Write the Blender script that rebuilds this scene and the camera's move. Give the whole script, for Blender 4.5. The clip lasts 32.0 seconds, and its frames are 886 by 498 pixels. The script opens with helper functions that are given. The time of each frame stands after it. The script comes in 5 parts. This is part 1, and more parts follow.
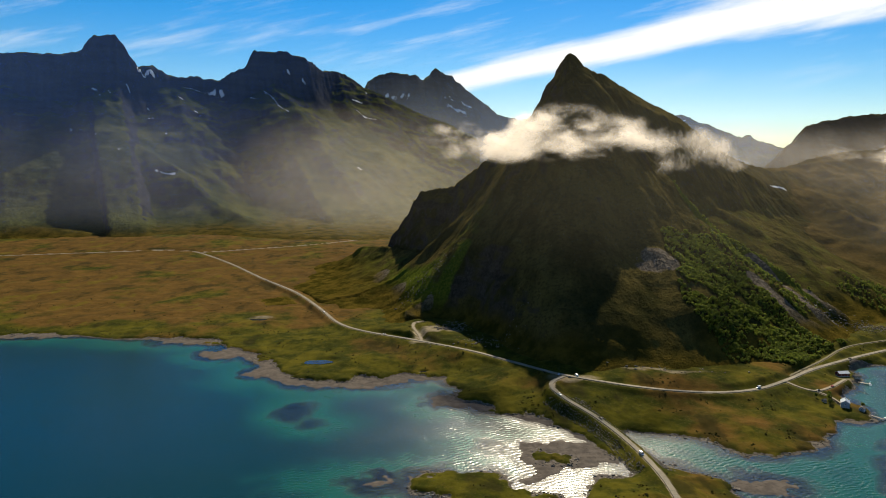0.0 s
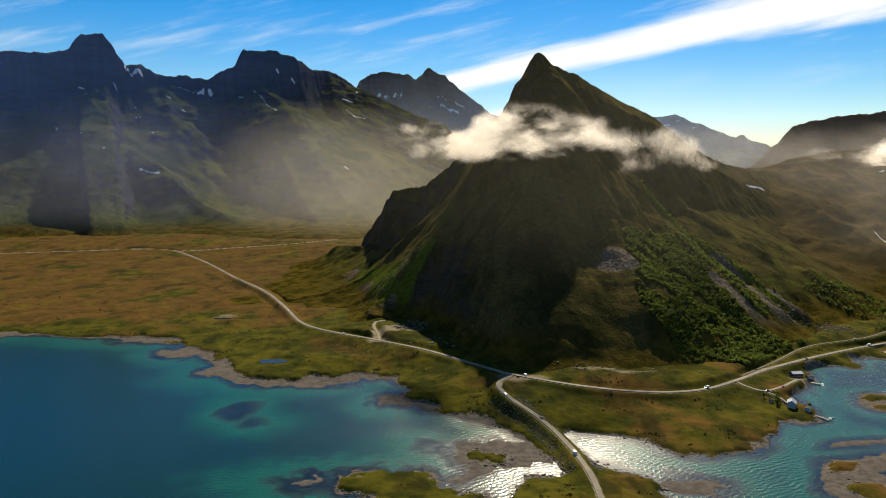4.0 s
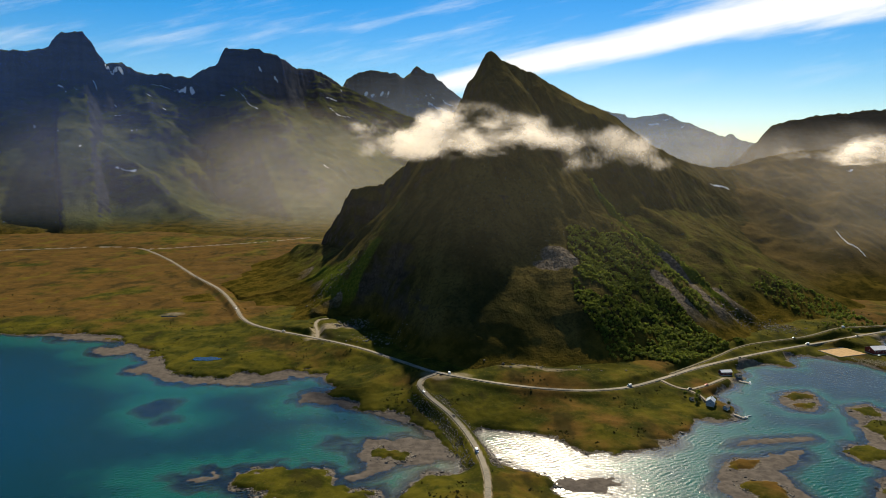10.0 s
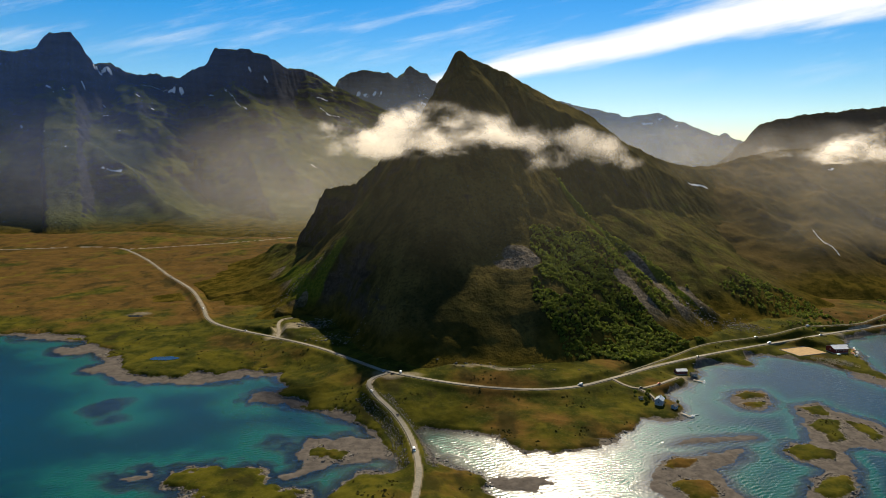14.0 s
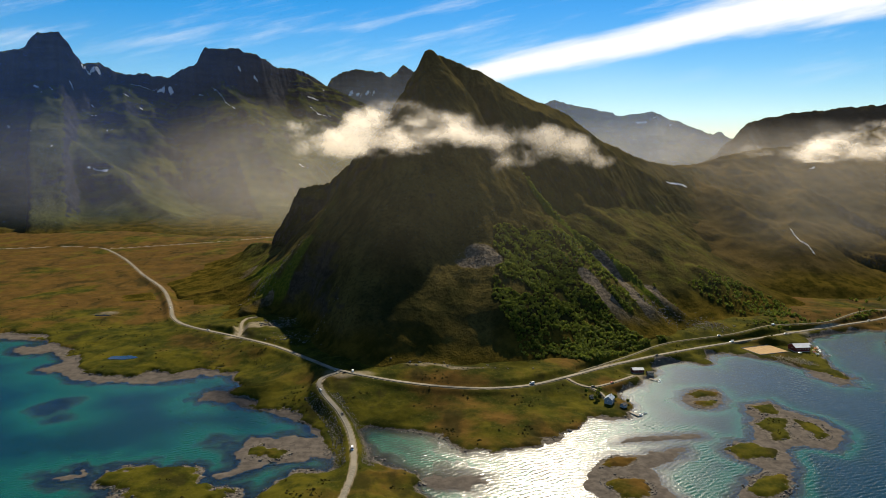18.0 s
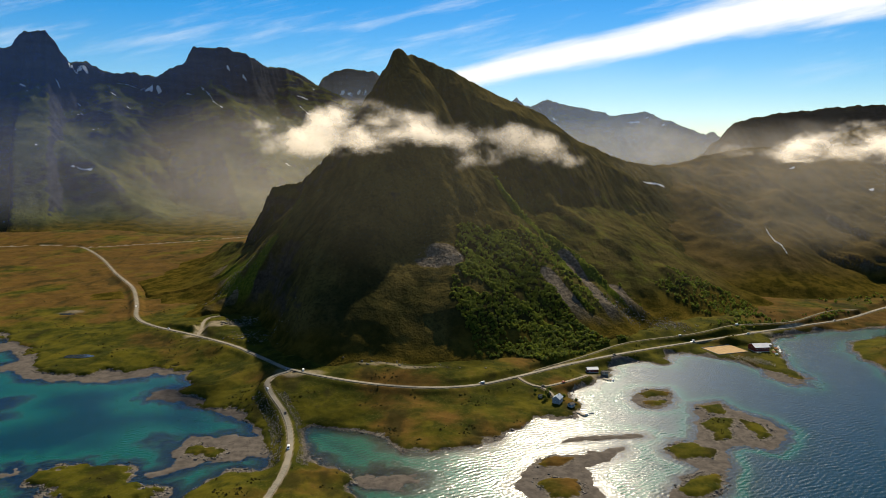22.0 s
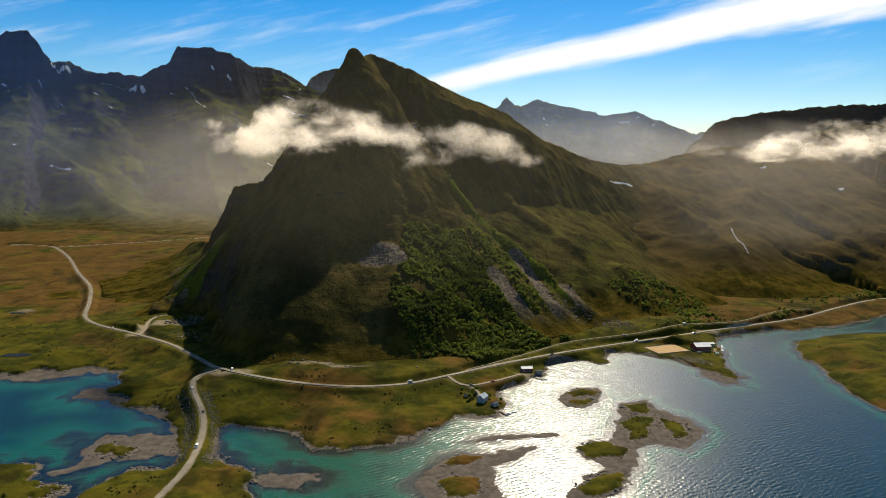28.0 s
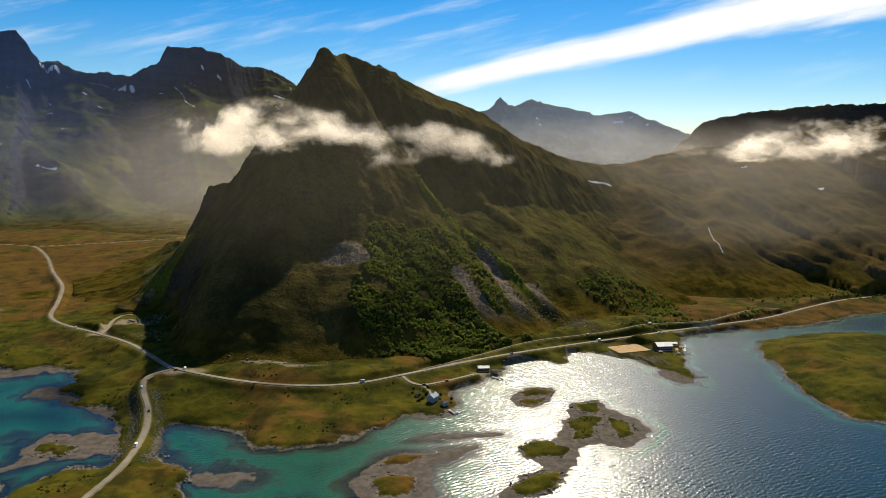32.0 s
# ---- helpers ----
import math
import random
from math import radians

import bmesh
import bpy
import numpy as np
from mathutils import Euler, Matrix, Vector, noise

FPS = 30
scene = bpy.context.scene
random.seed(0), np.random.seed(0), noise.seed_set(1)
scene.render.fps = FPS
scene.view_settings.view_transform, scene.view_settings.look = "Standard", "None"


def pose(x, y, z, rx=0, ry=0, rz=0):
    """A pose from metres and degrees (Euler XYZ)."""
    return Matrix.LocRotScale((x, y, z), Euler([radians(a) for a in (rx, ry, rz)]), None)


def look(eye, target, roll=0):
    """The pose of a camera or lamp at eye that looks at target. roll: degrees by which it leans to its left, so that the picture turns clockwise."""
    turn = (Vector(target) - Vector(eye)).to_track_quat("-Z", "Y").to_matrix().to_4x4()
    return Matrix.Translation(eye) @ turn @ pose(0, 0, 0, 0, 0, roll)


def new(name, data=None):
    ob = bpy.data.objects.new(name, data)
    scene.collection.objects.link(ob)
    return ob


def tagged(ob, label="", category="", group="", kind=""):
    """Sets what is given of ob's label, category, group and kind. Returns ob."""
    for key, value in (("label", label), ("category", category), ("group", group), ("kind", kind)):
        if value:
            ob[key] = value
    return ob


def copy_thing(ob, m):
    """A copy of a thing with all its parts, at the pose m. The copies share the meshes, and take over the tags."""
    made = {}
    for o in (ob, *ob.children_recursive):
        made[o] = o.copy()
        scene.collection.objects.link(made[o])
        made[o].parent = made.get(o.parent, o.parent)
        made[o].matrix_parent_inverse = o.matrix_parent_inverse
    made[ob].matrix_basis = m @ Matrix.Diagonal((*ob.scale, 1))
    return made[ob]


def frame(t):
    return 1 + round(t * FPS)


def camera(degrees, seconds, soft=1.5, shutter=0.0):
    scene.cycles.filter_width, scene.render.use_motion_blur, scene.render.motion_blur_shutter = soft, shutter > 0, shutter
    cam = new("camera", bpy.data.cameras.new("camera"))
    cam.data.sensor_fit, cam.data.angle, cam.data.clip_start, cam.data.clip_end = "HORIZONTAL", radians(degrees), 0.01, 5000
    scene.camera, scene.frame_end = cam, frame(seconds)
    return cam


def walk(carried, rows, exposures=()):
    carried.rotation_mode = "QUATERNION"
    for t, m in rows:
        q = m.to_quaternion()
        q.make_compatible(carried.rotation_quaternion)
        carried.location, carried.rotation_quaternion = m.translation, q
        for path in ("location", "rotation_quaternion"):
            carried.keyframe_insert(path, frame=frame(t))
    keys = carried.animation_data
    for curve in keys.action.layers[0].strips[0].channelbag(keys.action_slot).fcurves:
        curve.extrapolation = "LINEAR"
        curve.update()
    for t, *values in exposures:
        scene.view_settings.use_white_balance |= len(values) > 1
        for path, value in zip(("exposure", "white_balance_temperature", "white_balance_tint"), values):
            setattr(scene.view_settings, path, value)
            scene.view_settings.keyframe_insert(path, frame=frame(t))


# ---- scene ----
cam = camera(68.0, 32.0, soft=0.7)
PATH = [
    (0, (0.847, 0.249, 248.93), (0.876, 2.23, 248.656), 0.5),
    (0.5, (7.667, 0.678, 248.881), (7.697, 2.659, 248.607), 0.5),
    (1, (14.71, 0.84, 248.814), (14.738, 2.821, 248.54), 0.5),
    (1.5, (21.863, 0.9, 248.767), (21.892, 2.881, 248.493), 0.6),
    (2, (28.945, 1.026, 248.769), (28.972, 3.007, 248.495), 0.6),
    (2.5, (36.048, 0.871, 248.768), (36.075, 2.852, 248.493), 0.6),
    (3, (43.027, 0.603, 248.783), (43.054, 2.584, 248.508), 0.6),
    (3.5, (49.797, 0.465, 248.827), (49.823, 2.446, 248.552), 0.6),
    (5.5, (76.92, -0.542, 249.239), (76.945, 1.438, 248.962), 0.6),
    (6, (83.803, -0.833, 249.328), (83.828, 1.148, 249.051), 0.6),
    (6.5, (90.59, -1.084, 249.339), (90.614, 0.897, 249.062), 0.6),
    (7, (97.233, -1.26, 249.322), (97.258, 0.721, 249.045), 0.6),
    (7.5, (103.795, -1.441, 249.311), (103.821, 0.539, 249.034), 0.6),
    (8, (110.442, -1.859, 249.287), (110.468, 0.122, 249.008), 0.6),
    (8.5, (117.094, -2.096, 249.353), (117.119, -0.116, 249.074), 0.7),
    (9, (123.692, -2.13, 249.464), (123.718, -0.15, 249.185), 0.7),
    (9.5, (130.414, -2.09, 249.497), (130.439, -0.11, 249.219), 0.7),
    (10, (137.256, -2.184, 249.449), (137.281, -0.204, 249.17), 0.7),
    (10.5, (144.196, -2.47, 249.388), (144.22, -0.49, 249.109), 0.6),
    (11, (151.18, -2.8, 249.362), (151.203, -0.819, 249.083), 0.6),
    (11.5, (158.002, -2.912, 249.373), (158.023, -0.932, 249.094), 0.6),
    (12, (164.594, -2.86, 249.409), (164.615, -0.88, 249.129), 0.6),
    (12.5, (171.047, -2.852, 249.473), (171.067, -0.872, 249.193), 0.6),
    (13, (177.625, -2.991, 249.559), (177.646, -1.01, 249.279), 0.6),
    (13.5, (184.269, -3.185, 249.637), (184.289, -1.205, 249.357), 0.6),
    (14, (190.96, -3.286, 249.694), (190.98, -1.306, 249.414), 0.6),
    (14.5, (197.694, -3.33, 249.712), (197.713, -1.349, 249.432), 0.6),
    (16.5, (223.736, -3.069, 249.393), (223.754, -1.089, 249.111), 0.6),
    (17, (230.499, -3.038, 249.378), (230.516, -1.058, 249.096), 0.6),
    (17.5, (237.219, -2.941, 249.394), (237.235, -0.961, 249.112), 0.5),
    (18, (243.858, -2.813, 249.414), (243.873, -0.833, 249.132), 0.5),
    (18.5, (250.329, -2.654, 249.385), (250.344, -0.674, 249.103), 0.5),
    (19, (256.839, -2.595, 249.391), (256.854, -0.615, 249.108), 0.5),
    (19.5, (263.34, -2.477, 249.432), (263.355, -0.497, 249.149), 0.5),
    (20, (269.916, -2.456, 249.446), (269.931, -0.476, 249.163), 0.5),
    (20.5, (276.419, -2.372, 249.419), (276.434, -0.392, 249.137), 0.6),
    (21, (283.015, -2.342, 249.361), (283.029, -0.362, 249.078), 0.6),
    (21.5, (289.651, -2.371, 249.258), (289.665, -0.392, 248.975), 0.6),
    (22, (296.125, -2.169, 249.133), (296.14, -0.189, 248.85), 0.6),
    (22.5, (302.408, -1.763, 249.019), (302.423, 0.217, 248.736), 0.6),
    (23, (309.05, -1.503, 248.889), (309.066, 0.477, 248.606), 0.6),
    (23.5, (315.75, -1.365, 248.81), (315.764, 0.615, 248.528), 0.6),
    (24, (322.314, -1.328, 248.752), (322.329, 0.652, 248.47), 0.6),
    (24.5, (328.692, -1.459, 248.704), (328.705, 0.52, 248.421), 0.6),
    (25, (335.085, -1.755, 248.668), (335.099, 0.225, 248.385), 0.6),
    (25.5, (341.452, -2.111, 248.67), (341.465, -0.131, 248.387), 0.6),
    (27.5, (366.693, -2.78, 248.85), (366.704, -0.8, 248.567), 0.6),
    (28, (373.241, -2.808, 248.868), (373.252, -0.828, 248.585), 0.6),
    (28.5, (379.789, -2.789, 248.887), (379.799, -0.809, 248.604), 0.6),
    (29, (386.323, -2.746, 248.906), (386.333, -0.766, 248.623), 0.6),
    (29.5, (392.541, -2.649, 248.938), (392.55, -0.669, 248.655), 0.6),
    (30, (398.776, -2.792, 248.928), (398.786, -0.813, 248.645), 0.6),
    (30.5, (405.082, -2.854, 248.811), (405.09, -0.874, 248.527), 0.6),
    (31, (411.363, -2.832, 248.694), (411.372, -0.853, 248.41), 0.6),
    (31.5, (417.663, -2.668, 248.621), (417.671, -0.688, 248.338), 0.6),
    (32, (424.184, -2.39, 248.578), (424.192, -0.411, 248.295), 0.6),
]
walk(cam, [(t, look(eye, target, roll)) for t, eye, target, roll in PATH])

# ---- world, sun, exposure ----
SUN_EL, SUN_AZ = radians(40.1), radians(12.8)
world = bpy.data.worlds.new("world")
scene.world = world
world.use_nodes = True


def wire_world():
    nt = world.node_tree
    nt.nodes.clear()
    N, L = nt.nodes.new, nt.links.new
    out, bg = N("ShaderNodeOutputWorld"), N("ShaderNodeBackground")
    sky = N("ShaderNodeTexSky")
    sky.sky_type, sky.sun_disc = "NISHITA", False
    sky.sun_elevation, sky.sun_rotation = SUN_EL, SUN_AZ
    sky.altitude, sky.air_density, sky.dust_density, sky.ozone_density = 200, 1.0, 0.15, 3.0
    hsv = N("ShaderNodeHueSaturation")
    hsv.inputs["Saturation"].default_value = 1.62
    hsv.inputs["Hue"].default_value = 0.503
    L(sky.outputs[0], hsv.inputs["Color"])
    # high ice cloud: one broad streak and thin veils, fixed on the dome
    geo = N("ShaderNodeTexCoord")
    sep = N("ShaderNodeSeparateXYZ")
    L(geo.outputs["Generated"], sep.inputs[0])

    def m(op, a, b=None, c=None):
        n = N("ShaderNodeMath")
        n.operation = op
        for k, v in enumerate((a, b, c)):
            if v is None:
                continue
            if isinstance(v, (int, float)):
                n.inputs[k].default_value = v
            else:
                L(v, n.inputs[k])
        return n.outputs[0]
    x, y, z = sep.outputs
    u = m("DIVIDE", x, m("MAXIMUM", y, 0.05))
    v = m("DIVIDE", z, m("MAXIMUM", y, 0.05))
    tex = N("ShaderNodeCombineXYZ")
    L(m("MULTIPLY", u, 3.0), tex.inputs[0])
    L(m("MULTIPLY", m("SUBTRACT", v, m("MULTIPLY", u, 0.22)), 22.0), tex.inputs[1])
    noi = N("ShaderNodeTexNoise")
    noi.inputs["Scale"].default_value, noi.inputs["Detail"].default_value, noi.inputs["Roughness"].default_value = 1.0, 8.0, 0.62
    L(tex.outputs[0], noi.inputs["Vector"])
    f = noi.outputs["Fac"]
    # the streak: its middle line rises to the right and it widens
    mid = m("ADD", 0.1047, m("MULTIPLY", u, 0.225))
    half = m("ADD", 0.0195, m("MULTIPLY", m("MAXIMUM", u, 0.0), 0.045))
    off = m("DIVIDE", m("ABSOLUTE", m("SUBTRACT", v, mid)), half)
    ramp = m("MULTIPLY", m("SUBTRACT", 1.06, off), 1.7)
    core = m("ADD", ramp, m("MULTIPLY", m("SUBTRACT", f, 0.5), 2.6))
    gate = N("ShaderNodeMapRange")
    gate.interpolation_type = "SMOOTHSTEP"
    L(u, gate.inputs[0])
    gate.inputs[1].default_value, gate.inputs[2].default_value = -0.09, 0.03
    cover = N("ShaderNodeMapRange")
    cover.interpolation_type = "SMOOTHSTEP"
    L(core, cover.inputs[0])
    cover.inputs[1].default_value, cover.inputs[2].default_value = 0.05, 1.35
    streak = m("MULTIPLY", cover.outputs[0], gate.outputs[0])
    veil = N("ShaderNodeMapRange")
    veil.interpolation_type = "SMOOTHSTEP"
    L(f, veil.inputs[0])
    veil.inputs[1].default_value, veil.inputs[2].default_value, veil.inputs[4].default_value = 0.46, 0.80, 0.55
    high = N("ShaderNodeMapRange")
    L(v, high.inputs[0])
    high.inputs[1].default_value, high.inputs[2].default_value = 0.10, 0.17
    allc = m("MAXIMUM", streak, m("MULTIPLY", veil.outputs[0], high.outputs[0]))
    mix = N("ShaderNodeMix")
    mix.data_type = "RGBA"
    L(allc, mix.inputs["Factor"])
    L(hsv.outputs[0], mix.inputs["A"])
    mix.inputs["B"].default_value = (11.0, 11.0, 10.6, 1)
    L(mix.outputs["Result"], bg.inputs["Color"])
    bg.inputs["Strength"].default_value = 0.060
    L(bg.outputs[0], out.inputs[0])


wire_world()
scene.view_settings.exposure = 0.72
sun = new("sun", bpy.data.lights.new("sun", "SUN"))
sun.data.energy, sun.data.angle, sun.data.color = 5.0, radians(0.53), (1.0, 0.88, 0.67)
sun.matrix_world = look((0, 0, 0), (-math.sin(SUN_AZ) * math.cos(SUN_EL), -math.cos(SUN_AZ) * math.cos(SUN_EL), -math.sin(SUN_EL)))


# ---- node helpers ----
def material(name, build):
    mat = bpy.data.materials.new(name)
    mat.use_nodes = True
    nt = mat.node_tree
    nt.nodes.clear()
    out = nt.nodes.new("ShaderNodeOutputMaterial")
    build(Nodes(nt, out))
    return mat


class Nodes:
    def __init__(self, nt, out):
        self.nt, self.out = nt, out

    def node(self, kind, **values):
        n = self.nt.nodes.new(kind)
        for k, v in values.items():
            self.put(n.inputs[k.replace("_", " ")], v)
        return n

    def put(self, socket, v):
        if hasattr(v, "is_linked"):
            self.nt.links.new(v, socket)
        elif isinstance(v, (tuple, list)) and len(v) == 3 and socket.type == "RGBA":
            socket.default_value = (*v, 1)
        else:
            socket.default_value = v

    def math(self, op, a, b=0.0, clamp=False):
        n = self.nt.nodes.new("ShaderNodeMath")
        n.operation, n.use_clamp = op, clamp
        self.put(n.inputs[0], a)
        self.put(n.inputs[1], b)
        return n.outputs[0]

    def ramp(self, v, a, b, lo=0.0, hi=1.0):
        n = self.nt.nodes.new("ShaderNodeMapRange")
        n.interpolation_type = "SMOOTHSTEP"
        for k, w in enumerate((v, a, b, lo, hi)):
            self.put(n.inputs[k], w)
        return n.outputs[0]

    def mix(self, f, a, b):
        n = self.nt.nodes.new("ShaderNodeMix")
        n.data_type = "RGBA"
        self.put(n.inputs["Factor"], f)
        self.put(n.inputs["A"], a)
        self.put(n.inputs["B"], b)
        return n.outputs["Result"]

    def position(self, sx=1.0, sy=1.0, sz=1.0):
        g = self.nt.nodes.new("ShaderNodeNewGeometry")
        mp = self.nt.nodes.new("ShaderNodeMapping")
        mp.inputs["Scale"].default_value = (sx, sy, sz)
        self.nt.links.new(g.outputs["Position"], mp.inputs["Vector"])
        return mp.outputs[0]

    def noise(self, size, detail=4.0, rough=0.55, vec=None):
        n = self.nt.nodes.new("ShaderNodeTexNoise")
        n.inputs["Scale"].default_value, n.inputs["Detail"].default_value, n.inputs["Roughness"].default_value = 1.0 / size, detail, rough
        self.nt.links.new(vec or self.position(), n.inputs["Vector"])
        return n.outputs["Fac"]

    def attribute(self, name):
        n = self.nt.nodes.new("ShaderNodeAttribute")
        n.attribute_name = name
        return n.outputs["Fac"]

    def bump(self, height, strength, distance, normal=None):
        n = self.nt.nodes.new("ShaderNodeBump")
        n.inputs["Strength"].default_value, n.inputs["Distance"].default_value = strength, distance
        self.nt.links.new(height, n.inputs["Height"])
        if normal is not None:
            self.nt.links.new(normal, n.inputs["Normal"])
        return n.outputs[0]

    def principled(self, color, rough=0.8, metal=0.0, normal=None, spec=0.3):
        n = self.nt.nodes.new("ShaderNodeBsdfPrincipled")
        self.put(n.inputs["Base Color"], color)
        self.put(n.inputs["Roughness"], rough)
        n.inputs["Metallic"].default_value = metal
        self.put(n.inputs["Specular IOR Level"], spec)
        if normal is not None:
            self.nt.links.new(normal, n.inputs["Normal"])
        return n.outputs[0]

    def surface(self, shader):
        self.nt.links.new(shader, self.out.inputs["Surface"])


def plain(name, color, rough=0.7, metal=0.0, vary=0.25, size=0.8):
    def build(n):
        f = n.noise(size, 5)
        dark = tuple(c * (1 - vary) for c in color)
        n.surface(n.principled(n.mix(n.ramp(f, 0.3, 0.7), dark, color), rough, metal))
    return material(name, build)


# ---- plan: noise and distances on arrays ----
def lattice(ix, iy, seed):
    h = (ix.astype(np.int64) * 374761393 + iy.astype(np.int64) * 668265263 + seed * 974634777) & 0xFFFFFFFF
    h = ((h ^ (h >> 13)) * 1274126177) & 0xFFFFFFFF
    return ((h ^ (h >> 16)) & 0xFFFF) / 65535.0 * 2 * math.pi


def perlin(x, y, seed=0):
    ix, iy = np.floor(x), np.floor(y)
    fx, fy = x - ix, y - iy
    u, v = fx * fx * fx * (fx * (fx * 6 - 15) + 10), fy * fy * fy * (fy * (fy * 6 - 15) + 10)

    def g(dx, dy):
        a = lattice(ix + dx, iy + dy, seed)
        return np.cos(a) * (fx - dx) + np.sin(a) * (fy - dy)
    a, b = g(0, 0) * (1 - u) + g(1, 0) * u, g(0, 1) * (1 - u) + g(1, 1) * u
    return (a * (1 - v) + b * v) * 1.5


def fbm(x, y, size, octaves=4, gain=0.5, seed=0):
    total, amp = 0.0, 1.0
    for k in range(octaves):
        total = total + amp * perlin(x / size * 2 ** k, y / size * 2 ** k, seed + k * 17)
        amp *= gain
    return total


def ridged(x, y, size, octaves=4, gain=0.5, seed=0):
    total, amp = 0.0, 1.0
    for k in range(octaves):
        total = total + amp * (1 - 2 * np.abs(perlin(x / size * 2 ** k, y / size * 2 ** k, seed + k * 31)))
        amp *= gain
    return total


def smooth(v, a, b):
    t = np.clip((v - a) / (b - a), 0, 1)
    return t * t * (3 - 2 * t)


def smax(a, b, k):
    h = np.clip(0.5 + 0.5 * (a - b) / k, 0, 1)
    return b + (a - b) * h + k * h * (1 - h)


def inside_distance(x, y, poly):
    """Distance to the outline of a polygon, positive inside."""
    best = np.full(x.shape, 1e12)
    odd = np.zeros(x.shape, bool)
    for (ax, ay), (bx, by) in zip(poly, poly[1:] + poly[:1]):
        ex, ey = bx - ax, by - ay
        t = np.clip(((x - ax) * ex + (y - ay) * ey) / (ex * ex + ey * ey + 1e-9), 0, 1)
        best = np.minimum(best, (x - ax - t * ex) ** 2 + (y - ay - t * ey) ** 2)
        odd ^= ((ay > y) != (by > y)) & (x < (bx - ax) * (y - ay) / (by - ay + 1e-12) + ax)
    return np.where(odd, 1, -1) * np.sqrt(best)


def along(x, y, line):
    """Distance to a polyline of (x, y, z), with the z and the length along it at the nearest place."""
    best, zz, ss, side = np.full(x.shape, 1e12), np.zeros(x.shape), np.zeros(x.shape), np.zeros(x.shape)
    run = 0.0
    for (ax, ay, az), (bx, by, bz) in zip(line, line[1:]):
        ex, ey = bx - ax, by - ay
        size = math.hypot(ex, ey)
        t = np.clip(((x - ax) * ex + (y - ay) * ey) / (size * size), 0, 1)
        d = (x - ax - t * ex) ** 2 + (y - ay - t * ey) ** 2
        near = d < best
        best = np.where(near, d, best)
        zz, ss = np.where(near, az + t * (bz - az), zz), np.where(near, run + t * size, ss)
        side = np.where(near, np.sign(ex * (y - ay) - ey * (x - ax)), side)
        run += size
    return np.sqrt(best), zz, ss, side


def curve_points(line, step):
    """A smooth curve through the points of a polyline, at even steps."""
    p = [Vector(q) for q in line]
    p = [2 * p[0] - p[1]] + p + [2 * p[-1] - p[-2]]
    out = []
    for a, b, c, d in zip(p, p[1:], p[2:], p[3:]):
        n = max(1, int((c - b).length / step))
        for k in range(n):
            t = k / n
            out.append(0.5 * (2 * b + (c - a) * t + (2 * a - 5 * b + 4 * c - d) * t * t + (3 * b - a - 3 * c + d) * t ** 3))
    return [tuple(q) for q in out] + [tuple(line[-1])]


# ---- plan: shores, islets, roads ----
BAY = [(-592, 883), (-557, 901), (-479, 888), (-421, 872), (-355, 867), (-284, 849), (-254, 800), (-213, 778), (-192, 729), (-163, 692), (-130, 682),
       (-82, 692), (-36, 725), (11, 714), (28, 683), (12, 650), (16, 636), (49, 624), (85, 606), (121, 573), (144, 538), (158, 514)]
NEAR = [(160, 494), (129, 488), (111, 460), (108, 446), (112, 390), (135, 330), (150, 250), (205, 250), (235, 330), (245, 390), (242, 445), (222, 462), (236, 473), (228, 489), (204, 506), (188, 511)]
INLET = [(184, 520), (178, 546), (180, 569), (199, 568), (228, 559), (248, 544), (267, 531), (293, 521), (322, 521), (342, 544), (361, 550), (380, 569), (391, 595),
         (410, 598), (429, 603), (440, 625), (438, 648), (450, 673), (470, 691), (491, 720), (508, 761), (537, 773), (576, 764), (592, 800), (622, 808), (642, 800), (655, 786)]
HARBOUR = [(670, 778), (687, 746), (706, 707), (719, 717), (717, 747), (733, 780), (763, 881), (807, 912), (923, 932), (1001, 968), (1074, 1016), (1156, 1046),
           (1300, 1090), (1500, 1100), (2200, 1050), (6000, 1000), (6000, 6000), (-6000, 6000), (-6000, 760), (-1500, 830), (-900, 850)]
PENINSULA = [(836, 831), (864, 863), (928, 911), (1015, 920), (1100, 905), (1600, 880), (1600, 540), (900, 560), (848, 589), (820, 603), (815, 642), (814, 683), (821, 720), (828, 761), (829, 801)]
MAINLAND = BAY + NEAR + INLET + HARBOUR
ISLETS = [(100, 521, 14, 11), (24, 474, 37, 22), (50, 452, 40, 18)]
FLATS = [(112, 528, 46, 28), (258, 474, 30, 18), (-100, 712, 70, 26), (-185, 742, 34, 26), (-262, 812, 34, 26), (-40, 722, 40, 18), (-330, 866, 60, 16), (20, 652, 26, 26), (-520, 960, 110, 60),
         (-560, 900, 90, 22), (60, 539, 9, 6), (150, 520, 16, 14), (700, 730, 26, 40), (-40, 478, 20, 10)]
# grassy islets in the sound and the tidal banks round them
ISLET_SHAPES = [[(510, 667), (528, 676), (544, 672), (538, 658), (516, 653)], [(506, 642), (532, 647), (526, 632), (508, 631)], [(562, 631), (586, 636), (578, 611), (565, 613)],
                [(545, 586), (563, 601), (582, 599), (568, 577), (562, 555), (545, 549), (548, 570)], [(587, 602), (602, 588), (600, 561), (586, 554), (586, 580)],
                [(494, 534), (518, 546), (538, 530), (526, 515), (500, 514)], [(479, 458), (490, 476), (506, 484), (521, 486), (514, 466), (494, 452)],
                [(378, 504), (393, 516), (411, 514), (400, 502), (384, 497)], [(374, 471), (389, 480), (407, 476), (403, 454), (384, 449)]]
